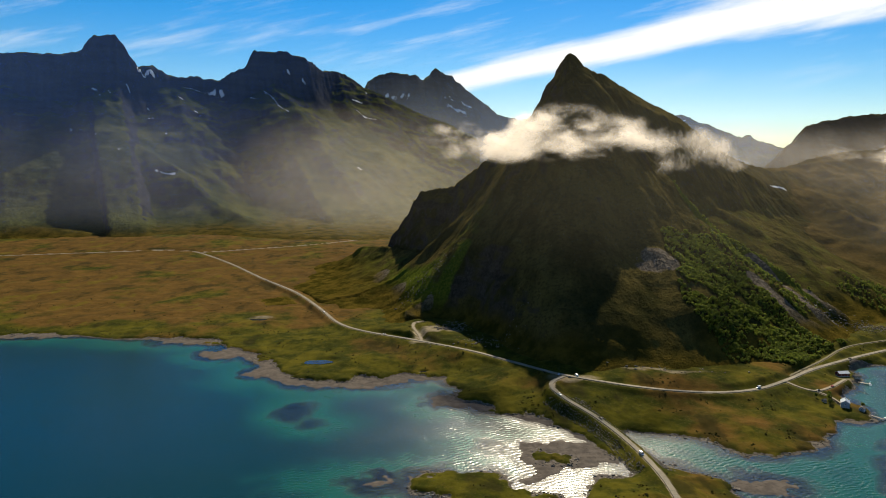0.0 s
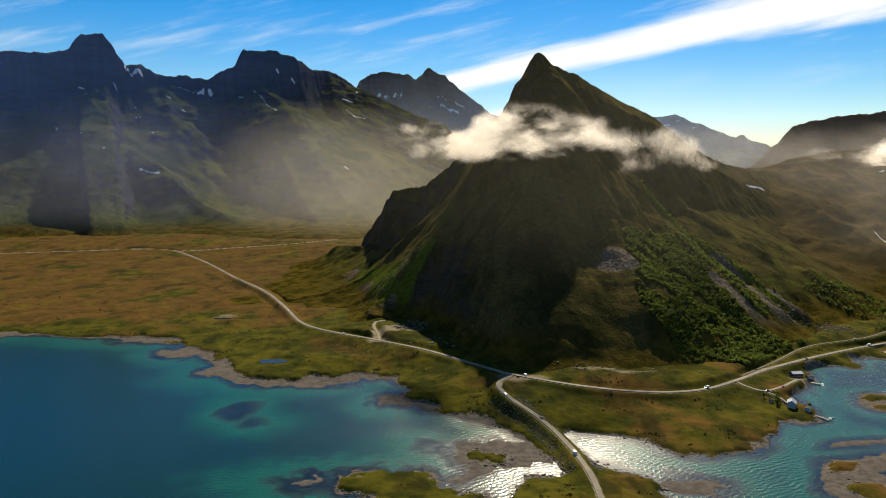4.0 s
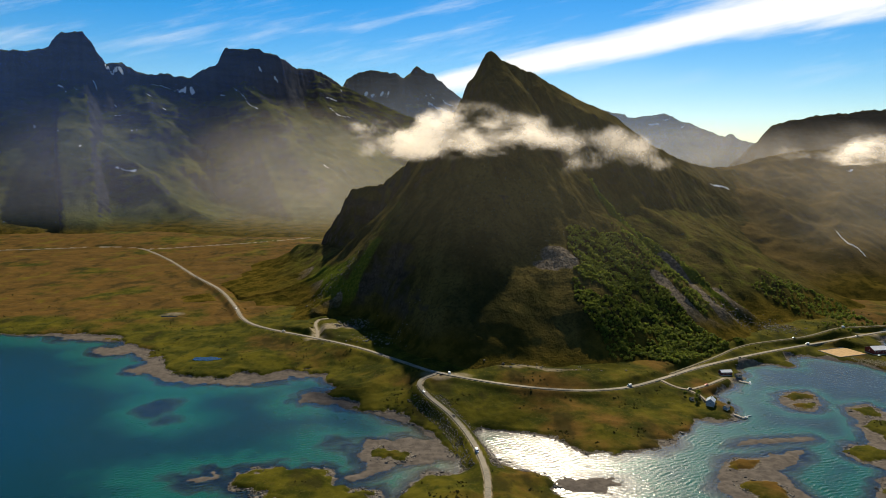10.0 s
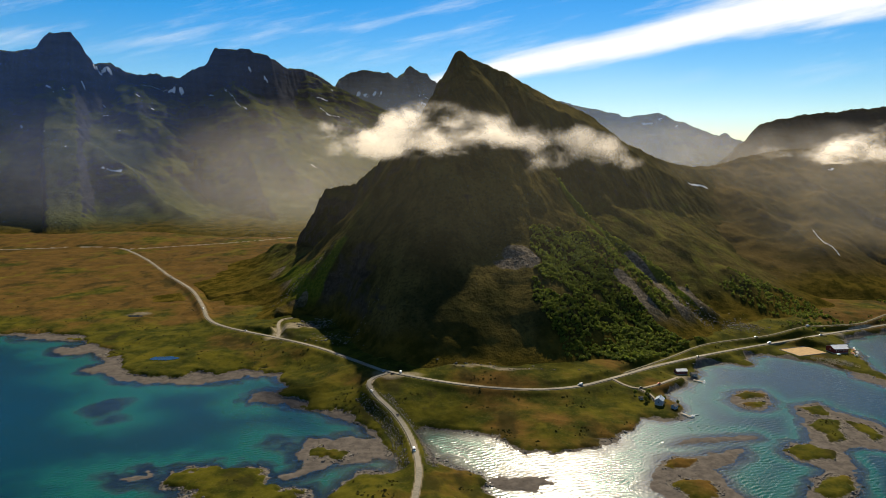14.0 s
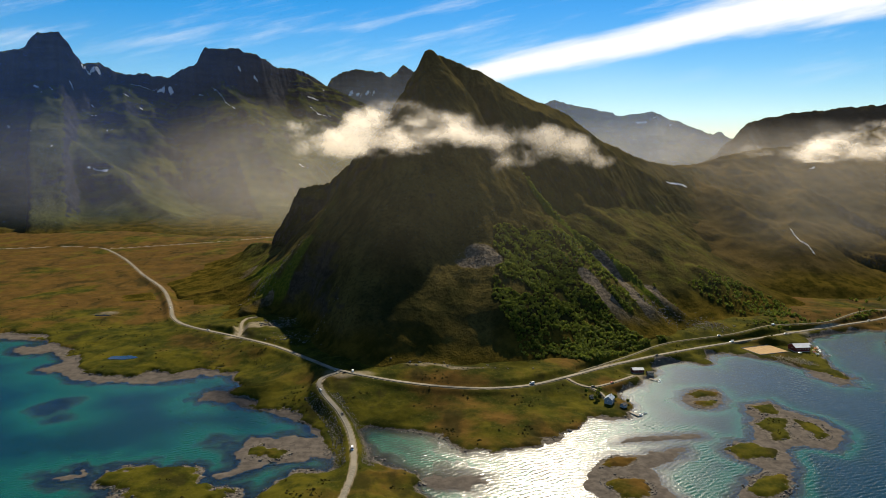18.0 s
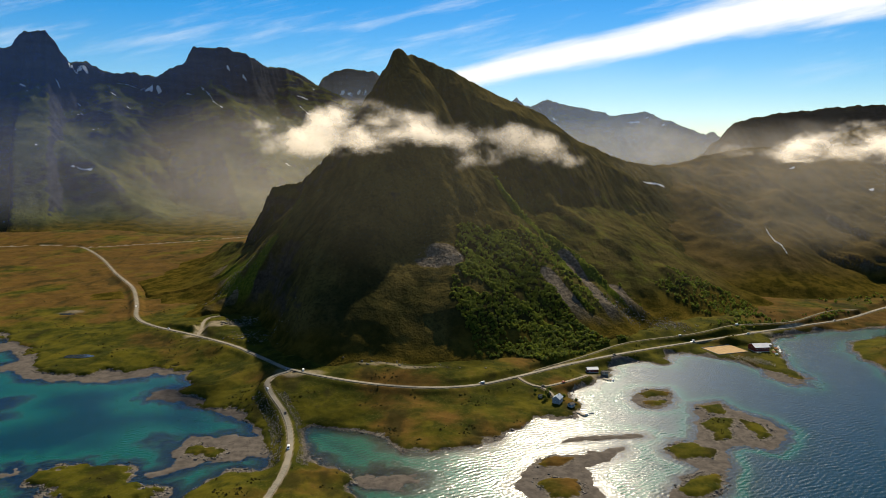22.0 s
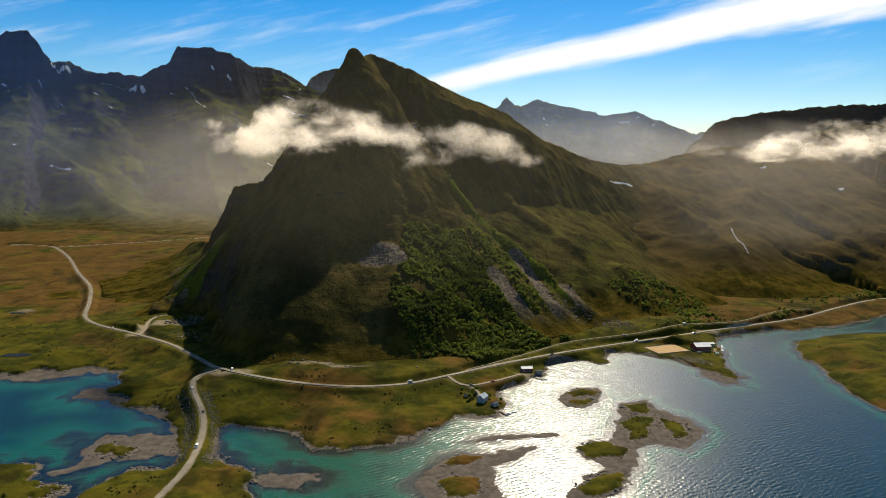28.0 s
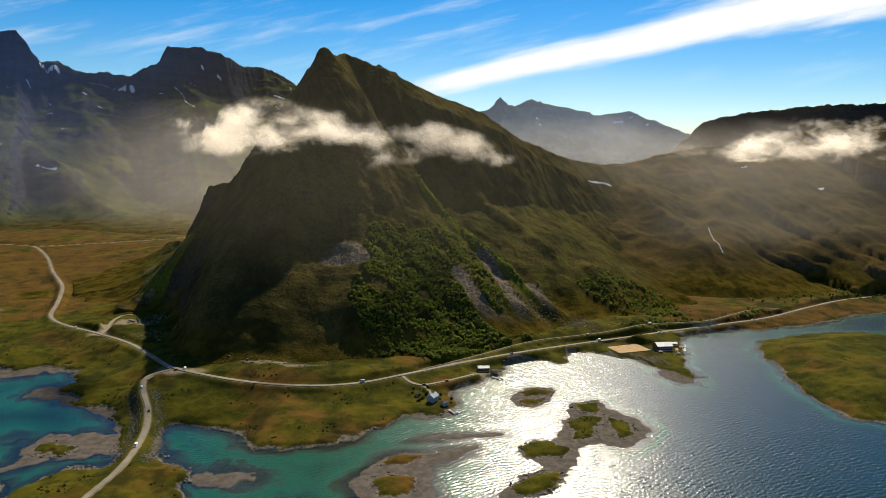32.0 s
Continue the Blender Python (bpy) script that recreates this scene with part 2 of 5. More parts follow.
BANK_SHAPES = [[(146, 589), (139, 557), (107, 542), (82, 547), (72, 522), (83, 497), (66, 481), (74, 472), (99, 490), (121, 510), (160, 526), (159, 563)],
               [(494, 650), (516, 682), (550, 686), (547, 652), (524, 622), (500, 626)],
               [(490, 524), (506, 552), (524, 549), (546, 600), (556, 640), (590, 650), (597, 622), (616, 600), (622, 572), (608, 549), (588, 529), (564, 542), (548, 532), (536, 496), (512, 458), (470, 440), (464, 454), (506, 498)],
               [(352, 466), (366, 494), (379, 516), (420, 526), (460, 541), (460, 529), (440, 508), (420, 496), (420, 470), (426, 440), (380, 425)],
               [(397, 541), (412, 556), (440, 562), (485, 565), (486, 557), (452, 549), (414, 544)]]
SHOALS = [(-135, 622, 18, 22), (-112, 592, 12, 9), (58, 552, 14, 8)]
ROAD_WEST = [(-1500, 1420, 14), (-1150, 1490, 14), (-874, 1575, 14), (-703, 1630, 14), (-612, 1622, 14), (-571, 1600, 14), (-455, 1451, 14), (-330, 1261, 14), (-240, 1133, 14), (-177, 1011, 14),
             (-136, 922, 14), (-94, 876, 14), (-18, 826, 15), (46, 776, 17), (93, 725, 19), (132, 680, 21)]
ROAD_EAST = [(132, 680, 21), (163, 663, 20.5), (207, 649, 18), (253, 642, 15.5), (300, 644, 13.5), (344, 659, 12), (387, 686, 12), (441, 731, 9), (512, 774, 9), (595, 822, 7), (675, 859, 7), (745, 893, 7), (842, 937, 7), (928, 979, 7), (1030, 1051, 7), (1135, 1116, 7), (1285, 1164, 7), (1532, 1195, 7)]
ROAD_SOUTH = [(140, 671, 20.6), (126, 658, 19.4), (123, 643, 18), (133, 619, 15), (152, 585, 12), (166, 551, 9), (175, 513, 7.5), (179, 474, 7.2), (177, 433, 8), (174, 380, 9), (176, 300, 10)]
ROAD_VALLEY = [(-571, 1600, 14), (-458, 1659, 16), (-309, 1744, 18), (-189, 1863, 20), (-60, 2060, 24)]
TRACK_SIDE = [(383, 684, 12), (392, 668, 10.5), (405, 661, 9), (432, 677, 8), (464, 705, 6.5)]
TRACK_HOUSE = [(405, 661, 9), (414, 650, 7), (417, 634, 5)]
TRACK_QUARRY = [(-14, 826, 15), (-18, 850, 16.5), (-26, 880, 18), (-25, 904, 19), (-12, 910, 19.5)]
TRACK_OLD = [(405, 709, 10), (471, 763, 10), (545, 826, 10), (640, 859, 13), (715, 906, 13), (767, 918, 13), (820, 935, 13), (906, 998, 13), (962, 1014, 13)]
ROADS = [(curve_points(l, 12), w) for l, w in ((ROAD_WEST, 4.6), (ROAD_EAST, 4.8), (ROAD_SOUTH, 4.6), (ROAD_VALLEY, 4.2), (TRACK_SIDE, 3.6), (TRACK_HOUSE, 2.4), (TRACK_OLD, 2.6), (TRACK_QUARRY, 3.4))]
# grassless tidal shore behind the water's edge
MARSH = [(-185, 748, 40, 36), (-245, 815, 34, 34), (-115, 708, 64, 26), (-20, 718, 40, 18), (40, 640, 34, 16), (90, 606, 24, 14), (-330, 872, 70, 16), (120, 560, 20, 14)]
PONDS = [(-137, 768, 15, 9, 4.0), (-262, 968, 11, 6, 6.0)]
# bare pale ground: (x, y, rx, ry)
BARE = [(-14, 822, 14, 8), (-22, 850, 5, 22), (0, 858, 20, 12), (24, 856, 15, 10), (150, 669, 26, 8), (255, 690, 40, 4), (-260, 975, 14, 4), (757, 897, 16, 7), (477, 712, 14, 7)]
# levelled ground under buildings and yards: (x, y, rx, ry, height)
PADS = [(669, 819, 36, 27, 3.3), (712, 820, 18, 15, 3.4), (734, 838, 9, 8, 2.6), (478, 725, 14, 8, 3.2), (418, 631, 9, 8, 3.6)]
LEVELS = [(-900, 1000, 9), (-500, 1000, 6), (-300, 950, 7), (-350, 1500, 14), (-800, 1500, 14), (-150, 780, 4), (-250, 900, 5), (-60, 790, 8), (40, 700, 9), (90, 650, 10), (-20, 860, 22), (60, 800, 22), (130, 700, 23),
          (220, 690, 24), (300, 590, 6), (380, 610, 6), (220, 600, 8), (330, 700, 19), (470, 800, 17), (600, 870, 14), (700, 910, 16), (840, 960, 14), (1000, 1100, 11), (1200, 1180, 10), (1100, 1160, 12), (-200, 1700, 20),
          (-700, 1900, 30), (900, 760, 16), (1000, 700, 18), (690, 760, 3)]


def oval(x, y, spots):
    best = np.full(x.shape, -1e9)
    for cx, cy, rx, ry in spots:
        best = np.maximum(best, (1 - np.hypot((x - cx) / rx, (y - cy) / ry)) * min(rx, ry))
    return best


def ground_fields(x, y):
    """Height of the ground, and where it is tidal mud, bare gravel and how far it lies from the shore."""
    wx, wy = x + 7 * fbm(x, y, 34, 3, 0.55, 5), y + 7 * fbm(x, y, 34, 3, 0.55, 9)
    land = np.maximum(inside_distance(wx, wy, MAINLAND), inside_distance(wx, wy, PENINSULA))
    jx, jy = wx + 7 * fbm(x, y, 15, 3, 0.6, 41), wy + 7 * fbm(x, y, 15, 3, 0.6, 43)
    kx, ky = x + 2.6 * fbm(x, y, 13, 3, 0.6, 47), y + 2.6 * fbm(x, y, 13, 3, 0.6, 49)
    islet, banks = oval(jx, jy, ISLETS), np.full(x.shape, -1e9)
    sound = (x > 20) & (x < 680) & (y > 380) & (y < 740)
    if sound.any():
        islet[sound] = np.maximum(islet[sound], np.max([inside_distance(kx[sound], ky[sound], q) for q in ISLET_SHAPES], axis=0) + 1.0)
        banks[sound] = np.max([inside_distance(kx[sound], ky[sound], q) for q in BANK_SHAPES], axis=0)
    firm = np.maximum(land - 4 - 5 * fbm(x, y, 60, 2, 0.5, 3), islet)
    flat = np.maximum(np.maximum(oval(jx, jy, FLATS) - 2, banks), firm + 4 + 4 * fbm(x, y, 28, 2, 0.5, 45))
    firm = firm - 18 * smooth(oval(jx, jy, MARSH), -4, 8)
    shoal = np.maximum(flat, oval(wx, wy, SHOALS) - 6)
    weight, level = 1e-9, 0.0
    for cx, cy, cz in LEVELS:
        w = 1.0 / ((x - cx) ** 2 + (y - cy) ** 2 + 900) ** 1.5
        weight, level = weight + w, level + w * cz
    level = level / weight
    rise = 0.7 + 1.6 * smooth(firm, 0, 5) + np.maximum(level - 2.0, 0) * smooth(land, 5, 75) ** 0.8
    hum = fbm(x, y, 46, 4, 0.5, 21) * 1.5 * smooth(firm, 0, 30) + ridged(x, y, 17, 3, 0.5, 25) * 0.4 * smooth(firm, 0, 8)
    mud = -0.25 + 0.9 * smooth(flat, -1, 9) + 0.14 * fbm(x, y, 9, 3, 0.6, 31)
    sea = -0.25 - 9.0 * (1 - np.exp(np.minimum(shoal, 0) / 85.0)) + 0.10 * fbm(x, y, 14, 3, 0.5, 33)
    sea = sea - 5.5 * smooth(x, 440, 580) * smooth(shoal, 0, -40)
    z = np.where(firm > 0, np.maximum(rise + hum, 0.5), np.where(flat > 0, mud, sea))
    gravel = np.zeros(x.shape)
    for line, width in ROADS:
        d, rz, _, _ = along(x, y, line)
        k = smooth(d, width * 2.2 + 3, width * 0.55 + 1)
        z = z * (1 - k) + (rz - 0.25) * k
        gravel = np.maximum(gravel, smooth(d, width * 0.55 + 0.8, width * 0.5))
    for cx, cy, rx, ry, level in PADS:
        k = smooth(oval(x, y, [(cx, cy, rx, ry)]), -6, 3)
        z = z * (1 - k) + level * k
    for cx, cy, rx, ry, level in PONDS:
        k = smooth(oval(x, y, [(cx, cy, rx, ry)]), -9, 0)
        z = z * (1 - k) + (level - 0.35) * k
    bare = 0.6 * smooth(oval(wx, wy, BARE), -3, 3)
    return z, firm, flat, shoal, np.maximum(gravel, bare)


# ---- mesh helpers ----
def grid_mesh(name, X, Y, Z, keep=None, **fields):
    """A sheet of quads over a grid of points, with named values on its points."""
    rows, cols = X.shape
    idx = np.arange(rows * cols).reshape(rows, cols)
    quads = np.stack([idx[:-1, :-1], idx[:-1, 1:], idx[1:, 1:], idx[1:, :-1]], -1).reshape(-1, 4)
    if keep is not None:
        k = keep.reshape(-1)
        quads = quads[k[quads].any(axis=1)]
    used = np.unique(quads)
    remap = np.full(rows * cols, -1, np.int64)
    remap[used] = np.arange(len(used))
    quads = remap[quads]
    co = np.stack([X, Y, Z], -1).reshape(-1, 3)[used]
    me = bpy.data.meshes.new(name)
    me.vertices.add(len(co))
    me.vertices.foreach_set("co", co.astype(np.float32).ravel())
    me.loops.add(quads.size)
    me.loops.foreach_set("vertex_index", quads.astype(np.int32).ravel())
    me.polygons.add(len(quads))
    me.polygons.foreach_set("loop_start", np.arange(0, quads.size, 4, dtype=np.int32))
    me.polygons.foreach_set("use_smooth", np.ones(len(quads), bool))
    me.update(calc_edges=True)
    for key, values in fields.items():
        a = me.attributes.new(key, "FLOAT", "POINT")
        a.data.foreach_set("value", values.reshape(-1)[used].astype(np.float32))
    return me


def part(name, bm, mat, parent, label=""):
    """One mesh object from a bmesh, under a thing or a part."""
    me = bpy.data.meshes.new(name)
    bm.to_mesh(me)
    bm.free()
    me.materials.append(mat)
    ob = new(name, me)
    ob.parent = parent
    if label:
        ob["label"] = label
    return ob


# ---- materials of the land ----
def build_ground(n):
    big, mid, fine, tuft = n.noise(120, 5), n.noise(28, 6, 0.6), n.noise(2.4, 5, 0.65), n.noise(8, 6, 0.7)
    firm, flat, gravel, heath = n.attribute("firm"), n.attribute("flat"), n.attribute("gravel"), n.attribute("heath")
    grass = n.mix(n.ramp(mid, 0.35, 0.66), (0.02, 0.0239, 0.0023), (0.0616, 0.0554, 0.0046))
    brown = n.mix(n.ramp(mid, 0.32, 0.68), (0.054, 0.031, 0.007), (0.086, 0.048, 0.010))
    mixf = n.math("ADD", heath, n.math("MULTIPLY", n.math("SUBTRACT", n.math("ADD", big, n.math("MULTIPLY", mid, 0.35)), 0.675), 3.2))
    sward = n.mix(n.ramp(mixf, 0.25, 0.85), grass, brown)
    sward = n.mix(n.math("MULTIPLY", n.ramp(tuft, 0.54, 0.70), 0.55), sward, (0.0139, 0.0154, 0.0031))
    sward = n.mix(n.math("MULTIPLY", n.ramp(fine, 0.52, 0.70), 0.38), sward, (0.0963, 0.0755, 0.02))
    patch = n.noise(46, 6, 0.62, n.position(1, 0.55, 1))
    sward = n.mix(n.math("MULTIPLY", n.ramp(patch, 0.54, 0.66), 0.72), sward, (0.0169, 0.0154, 0.0039))
    sward = n.mix(n.math("MULTIPLY", n.ramp(patch, 0.44, 0.34), 0.55), sward, (0.0809, 0.0678, 0.0062))
    stone = n.mix(n.ramp(fine, 0.35, 0.65), (0.0423, 0.037, 0.0308), (0.1463, 0.127, 0.1001))
    sward = n.mix(gravel, sward, n.mix(n.ramp(tuft, 0.4, 0.6), (0.1694, 0.1386, 0.0924), (0.2772, 0.231, 0.1617)))
    mud = n.mix(n.ramp(tuft, 0.35, 0.65), (0.0616, 0.0531, 0.0447), (0.1032, 0.0886, 0.0732))
    mud = n.mix(n.math("MULTIPLY", n.ramp(fine, 0.58, 0.66), 0.6), mud, (0.0308, 0.0239, 0.0154))
    edge = n.math("ADD", firm, n.math("MULTIPLY", n.math("SUBTRACT", tuft, 0.5), 9.0))
    shore = n.mix(n.ramp(edge, -3.5, -0.5), mud, stone)
    col = n.mix(n.ramp(edge, 0.0, 1.6), shore, sward)
    weed = n.mix(n.ramp(n.noise(22, 4), 0.45, 0.6), (0.1155, 0.1078, 0.0732), (0.0732, 0.0732, 0.0477))
    col = n.mix(n.ramp(flat, 0.0, -5.0), col, weed)
    nrm = n.bump(n.math("ADD", fine, n.math("MULTIPLY", tuft, 1.2)), 0.5, 0.30)
    n.surface(n.principled(col, 1.0, 0, nrm, 0.02))


def build_water(n):
    depth = n.attribute("depth")
    d = n.math("ADD", depth, n.math("MULTIPLY", n.math("SUBTRACT", n.noise(60, 4), 0.5), 1.6))
    col = n.mix(n.ramp(d, 0.5, 1.7), (0.018, 0.046, 0.028), (0.004, 0.060, 0.036))
    col = n.mix(n.ramp(d, 1.6, 4.2), col, (0.001, 0.020, 0.018))
    col = n.mix(n.ramp(d, 4.0, 8.0), col, (0.001, 0.020, 0.027))
    # short wind waves with long crests, running diagonally up the fjord
    turned, drawn = n.nt.nodes.new("ShaderNodeMapping"), n.nt.nodes.new("ShaderNodeMapping")
    turned.inputs["Rotation"].default_value = (0, 0, radians(80))
    drawn.inputs["Scale"].default_value = (1.0, 0.6, 1.0)
    n.nt.links.new(n.position(), turned.inputs["Vector"])
    n.nt.links.new(turned.outputs[0], drawn.inputs["Vector"])
    waves = n.math("MULTIPLY", n.noise(1.6, 2, 0.5, drawn.outputs[0]), n.attribute("wind"))
    nrm = n.bump(waves, 1.0, 0.16)
    rough = n.ramp(n.attribute("wind"), 0.1, 0.9, 0.14, 0.212)
    body = n.nt.nodes.new("ShaderNodeBsdfDiffuse")
    n.put(body.inputs["Color"], col)
    clear = n.nt.nodes.new("ShaderNodeBsdfTransparent")
    clear.inputs["Color"].default_value = (0.62, 0.80, 0.72, 1)
    under = n.nt.nodes.new("ShaderNodeMixShader")
    n.nt.links.new(n.ramp(d, 0.1, 1.5), under.inputs[0])
    n.nt.links.new(clear.outputs[0], under.inputs[1])
    n.nt.links.new(body.outputs[0], under.inputs[2])
    gloss = n.nt.nodes.new("ShaderNodeBsdfGlossy")
    gloss.inputs["Color"].default_value = (1, 1, 1, 1)
    n.put(gloss.inputs["Roughness"], rough)
    n.nt.links.new(nrm, gloss.inputs["Normal"])
    # capillary waves lie across the wind, which blows along the fjord
    gloss.inputs["Anisotropy"].default_value = 0.12
    across = n.nt.nodes.new("ShaderNodeCombineXYZ")
    across.inputs[0].default_value = 1.0
    n.nt.links.new(across.outputs[0], gloss.inputs["Tangent"])
    fres = n.nt.nodes.new("ShaderNodeFresnel")
    fres.inputs["IOR"].default_value = 1.33
    n.nt.links.new(nrm, fres.inputs["Normal"])
    mix = n.nt.nodes.new("ShaderNodeMixShader")
    n.nt.links.new(fres.outputs[0], mix.inputs[0])
    n.nt.links.new(under.outputs[0], mix.inputs[1])
    n.nt.links.new(gloss.outputs[0], mix.inputs[2])
    n.surface(mix.outputs[0])


def mountain_material(name, turf_a, turf_b, rock_a, rock_b, cliff=0.62, size=1.0, ribbing=0.6, relief=2.2):
    def build(n):
        big, mid, fine = n.noise(90 * size, 5), n.noise(22 * size, 6, 0.62), n.noise(4 * size, 6, 0.65)
        band = n.noise(30 * size, 4, 0.6, n.position(0.35, 0.35, 2.6))
        fall = n.nt.nodes.new("ShaderNodeCombineXYZ")
        n.nt.links.new(n.attribute("across"), fall.inputs[0])
        high = n.nt.nodes.new("ShaderNodeSeparateXYZ")
        n.nt.links.new(n.position(0.154, 0.154, 0.1001), high.inputs[0])
        n.nt.links.new(high.outputs[2], fall.inputs[2])
        streak = n.noise(16 * size, 6, 0.62, fall.outputs[0])
        g = n.nt.nodes.new("ShaderNodeNewGeometry")
        sep = n.nt.nodes.new("ShaderNodeSeparateXYZ")
        n.nt.links.new(g.outputs["Normal"], sep.inputs[0])
        steep = n.math("ADD", sep.outputs[2], n.math("MULTIPLY", n.math("SUBTRACT", n.math("ADD", streak, band), 1.0), 0.4))
        turf = n.mix(n.ramp(n.math("ADD", n.math("ADD", n.math("MULTIPLY", big, 0.75 - 0.5 * ribbing), n.math("MULTIPLY", mid, 0.25)), n.math("MULTIPLY", streak, 0.5 * ribbing)), 0.41, 0.6), turf_a, turf_b)
        turf = n.mix(n.math("MULTIPLY", n.ramp(fine, 0.46, 0.66), 0.5), turf, tuple(c * 0.30 for c in turf_a))
        rock = n.mix(n.ramp(n.math("ADD", n.math("MULTIPLY", band, 0.3), n.math("ADD", n.math("MULTIPLY", fine, 0.4), n.math("MULTIPLY", streak, 0.3))), 0.38, 0.62), rock_a, rock_b)
        col = n.mix(n.ramp(steep, cliff - 0.07, cliff + 0.07), rock, turf)
        col = n.mix(n.ramp(n.math("ADD", n.attribute("lush"), n.math("MULTIPLY", n.math("SUBTRACT", mid, 0.5), 0.9)), 0.35, 0.75), col, n.mix(n.ramp(fine, 0.35, 0.65), (0.037, 0.0539, 0.0069), (0.0809, 0.0909, 0.0115)))
        scree = n.math("ADD", n.attribute("scree"), n.math("MULTIPLY", n.math("SUBTRACT", mid, 0.5), 1.0))
        col = n.mix(n.ramp(scree, 0.4, 0.7), col, n.mix(n.ramp(fine, 0.4, 0.62), (0.0577, 0.0477, 0.0362), (0.1463, 0.1217, 0.0909)))
        low = n.nt.nodes.new("ShaderNodeSeparateXYZ")
        n.nt.links.new(g.outputs["Position"], low.inputs[0])
        plain_turf = n.mix(n.ramp(mid, 0.35, 0.65), (0.0262, 0.0231, 0.0039), (0.0732, 0.0524, 0.0092))
        col = n.mix(n.ramp(n.math("ADD", low.outputs[2], n.math("MULTIPLY", big, 50.0)), 84.0, 48.0), col, plain_turf)
        snow = n.math("ADD", n.attribute("snow"), n.math("MULTIPLY", n.math("SUBTRACT", n.math("ADD", mid, n.math("MULTIPLY", fine, 0.6)), 0.8), 1.5))
        white = n.ramp(snow, 0.50, 0.56)
        col = n.mix(white, col, (0.616, 0.6391, 0.6776))
        nrm = n.bump(n.math("ADD", n.math("ADD", fine, mid), n.math("MULTIPLY", streak, 1.6 * ribbing)), 1.0, relief * size)
        n.surface(n.principled(col, 1.0, 0, nrm, 0.0))
    return material(name, build)


MAT_GROUND = material("grass_heath_and_tidal_mud", build_ground)
MAT_WATER = material("clear_fjord_water", build_water)
MAT_PEAK = mountain_material("dark_turf_and_rock", (0.027, 0.026, 0.009), (0.082, 0.064, 0.020), (0.022, 0.019, 0.015), (0.062, 0.052, 0.040), 0.46)
MAT_RANGE = mountain_material("range_rock_and_turf", (0.022, 0.030, 0.010), (0.062, 0.066, 0.020), (0.010, 0.012, 0.017), (0.036, 0.038, 0.044), 0.72, 1.5, 0.15, 5.0)
MAT_CRAG = mountain_material("dark_hill_rock", (0.022, 0.022, 0.014), (0.045, 0.040, 0.022), (0.016, 0.016, 0.016), (0.045, 0.042, 0.038), 0.80, 1.3, 0.3)
MAT_HILL = mountain_material("hill_heath_and_rock", (0.036, 0.029, 0.011), (0.076, 0.054, 0.019), (0.032, 0.027, 0.021), (0.085, 0.070, 0.053), 0.74, 0.8, 0.3)


# ---- ground and water ----
def fan(y_values, cols, margin):
    u = np.linspace(-1, 1, cols)[None, :]
    y = np.array(y_values)[:, None]
    half = 0.74 * np.maximum(y, 250) + 230 + margin
    return 212 + u * half, y + u * 0


def rows_from(a, b, rate):
    out = [a]
    while out[-1] < b:
        out.append(out[-1] * (1 + rate))
    return out


near_rows = [-900, -400, -100, 80, 160, 220, 270, 310, 340, 360, 375, 388, 398, 406, 413, 419]
y_rows = near_rows + rows_from(424, 1150, 0.0030) + rows_from(1156, 2300, 0.0055)[1:] + rows_from(2340, 4900, 0.03)
GX, GY = fan(y_rows, 900, 0)
GZ, firm, flat, shoal, gravel = ground_fields(GX, GY)
heath = smooth(GY, 840, 1050) * 0.75 * smooth(GX, 60, -150) + 0.22 * smooth(GX, 180, 260) * smooth(GY, 760, 700) + 0.15 * fbm(GX, GY, 180, 3, 0.5, 71) - 0.25 * smooth(GY, 1500, 1900) + 0.12 + 0.08 * smooth(GY, 850, 1000) + 0.5 * smooth(GX, 600, 720) * smooth(GY, 900, 980)
ground = new("ground", grid_mesh("ground", GX, GY, GZ, firm=firm, flat=flat, gravel=gravel, heath=heath))
ground.data.materials.append(MAT_GROUND)
tagged(ground, "green and brown heath, pale tidal mud and sandy seabed", "ground", kind="structure")

WX, WY = fan([-900, -300, 100, 250, 340, 390, 415] + rows_from(426, 1300, 0.0024), 1350, 0)
WD = -ground_fields(WX, WY)[0]
# wind ripples: short facets, weaker in sheltered shallows and calm lanes
wave_rng = np.random.default_rng(77)
step_x = np.gradient(WX, axis=1)
lanes = smooth(fbm(WX * 0.6, WY * 1.5, 60, 3, 0.5, 81), -0.25, 0.25)
shelter = np.maximum(0.25 * smooth(WX, 170, 140) + 0.25 * smooth(WX, -20, -220), 0.5 * smooth(WY, 820, 900) * smooth(WX, 500, 700))
wind = (0.86 + 0.14 * lanes + 0.20 * smooth(WX, 440, 580)) * (1 - 0.85 * shelter) * (0.7 + 0.3 * smooth(WD, 0.2, 1.2))
chop = wave_rng.standard_normal(WX.shape) * 0.021 * np.minimum(step_x, 2.5)
# short crossing wind waves, most of them running up the fjord
swell = 0
for k in range(64):
    turn, size, phase = wave_rng.normal(1.82, 0.40), wave_rng.uniform(2.4, 5.0), wave_rng.uniform(0, 6.28)
    swell = swell + 0.0130 * size / 6.28 * np.sin(6.28 / size * (WX * math.cos(turn) + WY * math.sin(turn)) + phase)
ripple = (chop + swell) * wind
ripple = np.where(WY < 410, 0, np.clip(ripple, -0.3, 0.3))
wet = WD > -0.7
water = new("water", grid_mesh("water", WX, WY, ripple, wet, depth=WD, wind=wind))
water.data.polygons.foreach_set("use_smooth", np.zeros(len(water.data.polygons), bool))
water.data.materials.append(MAT_WATER)
tagged(water, "turquoise to deep blue fjord water with small waves", "water", kind="structure")


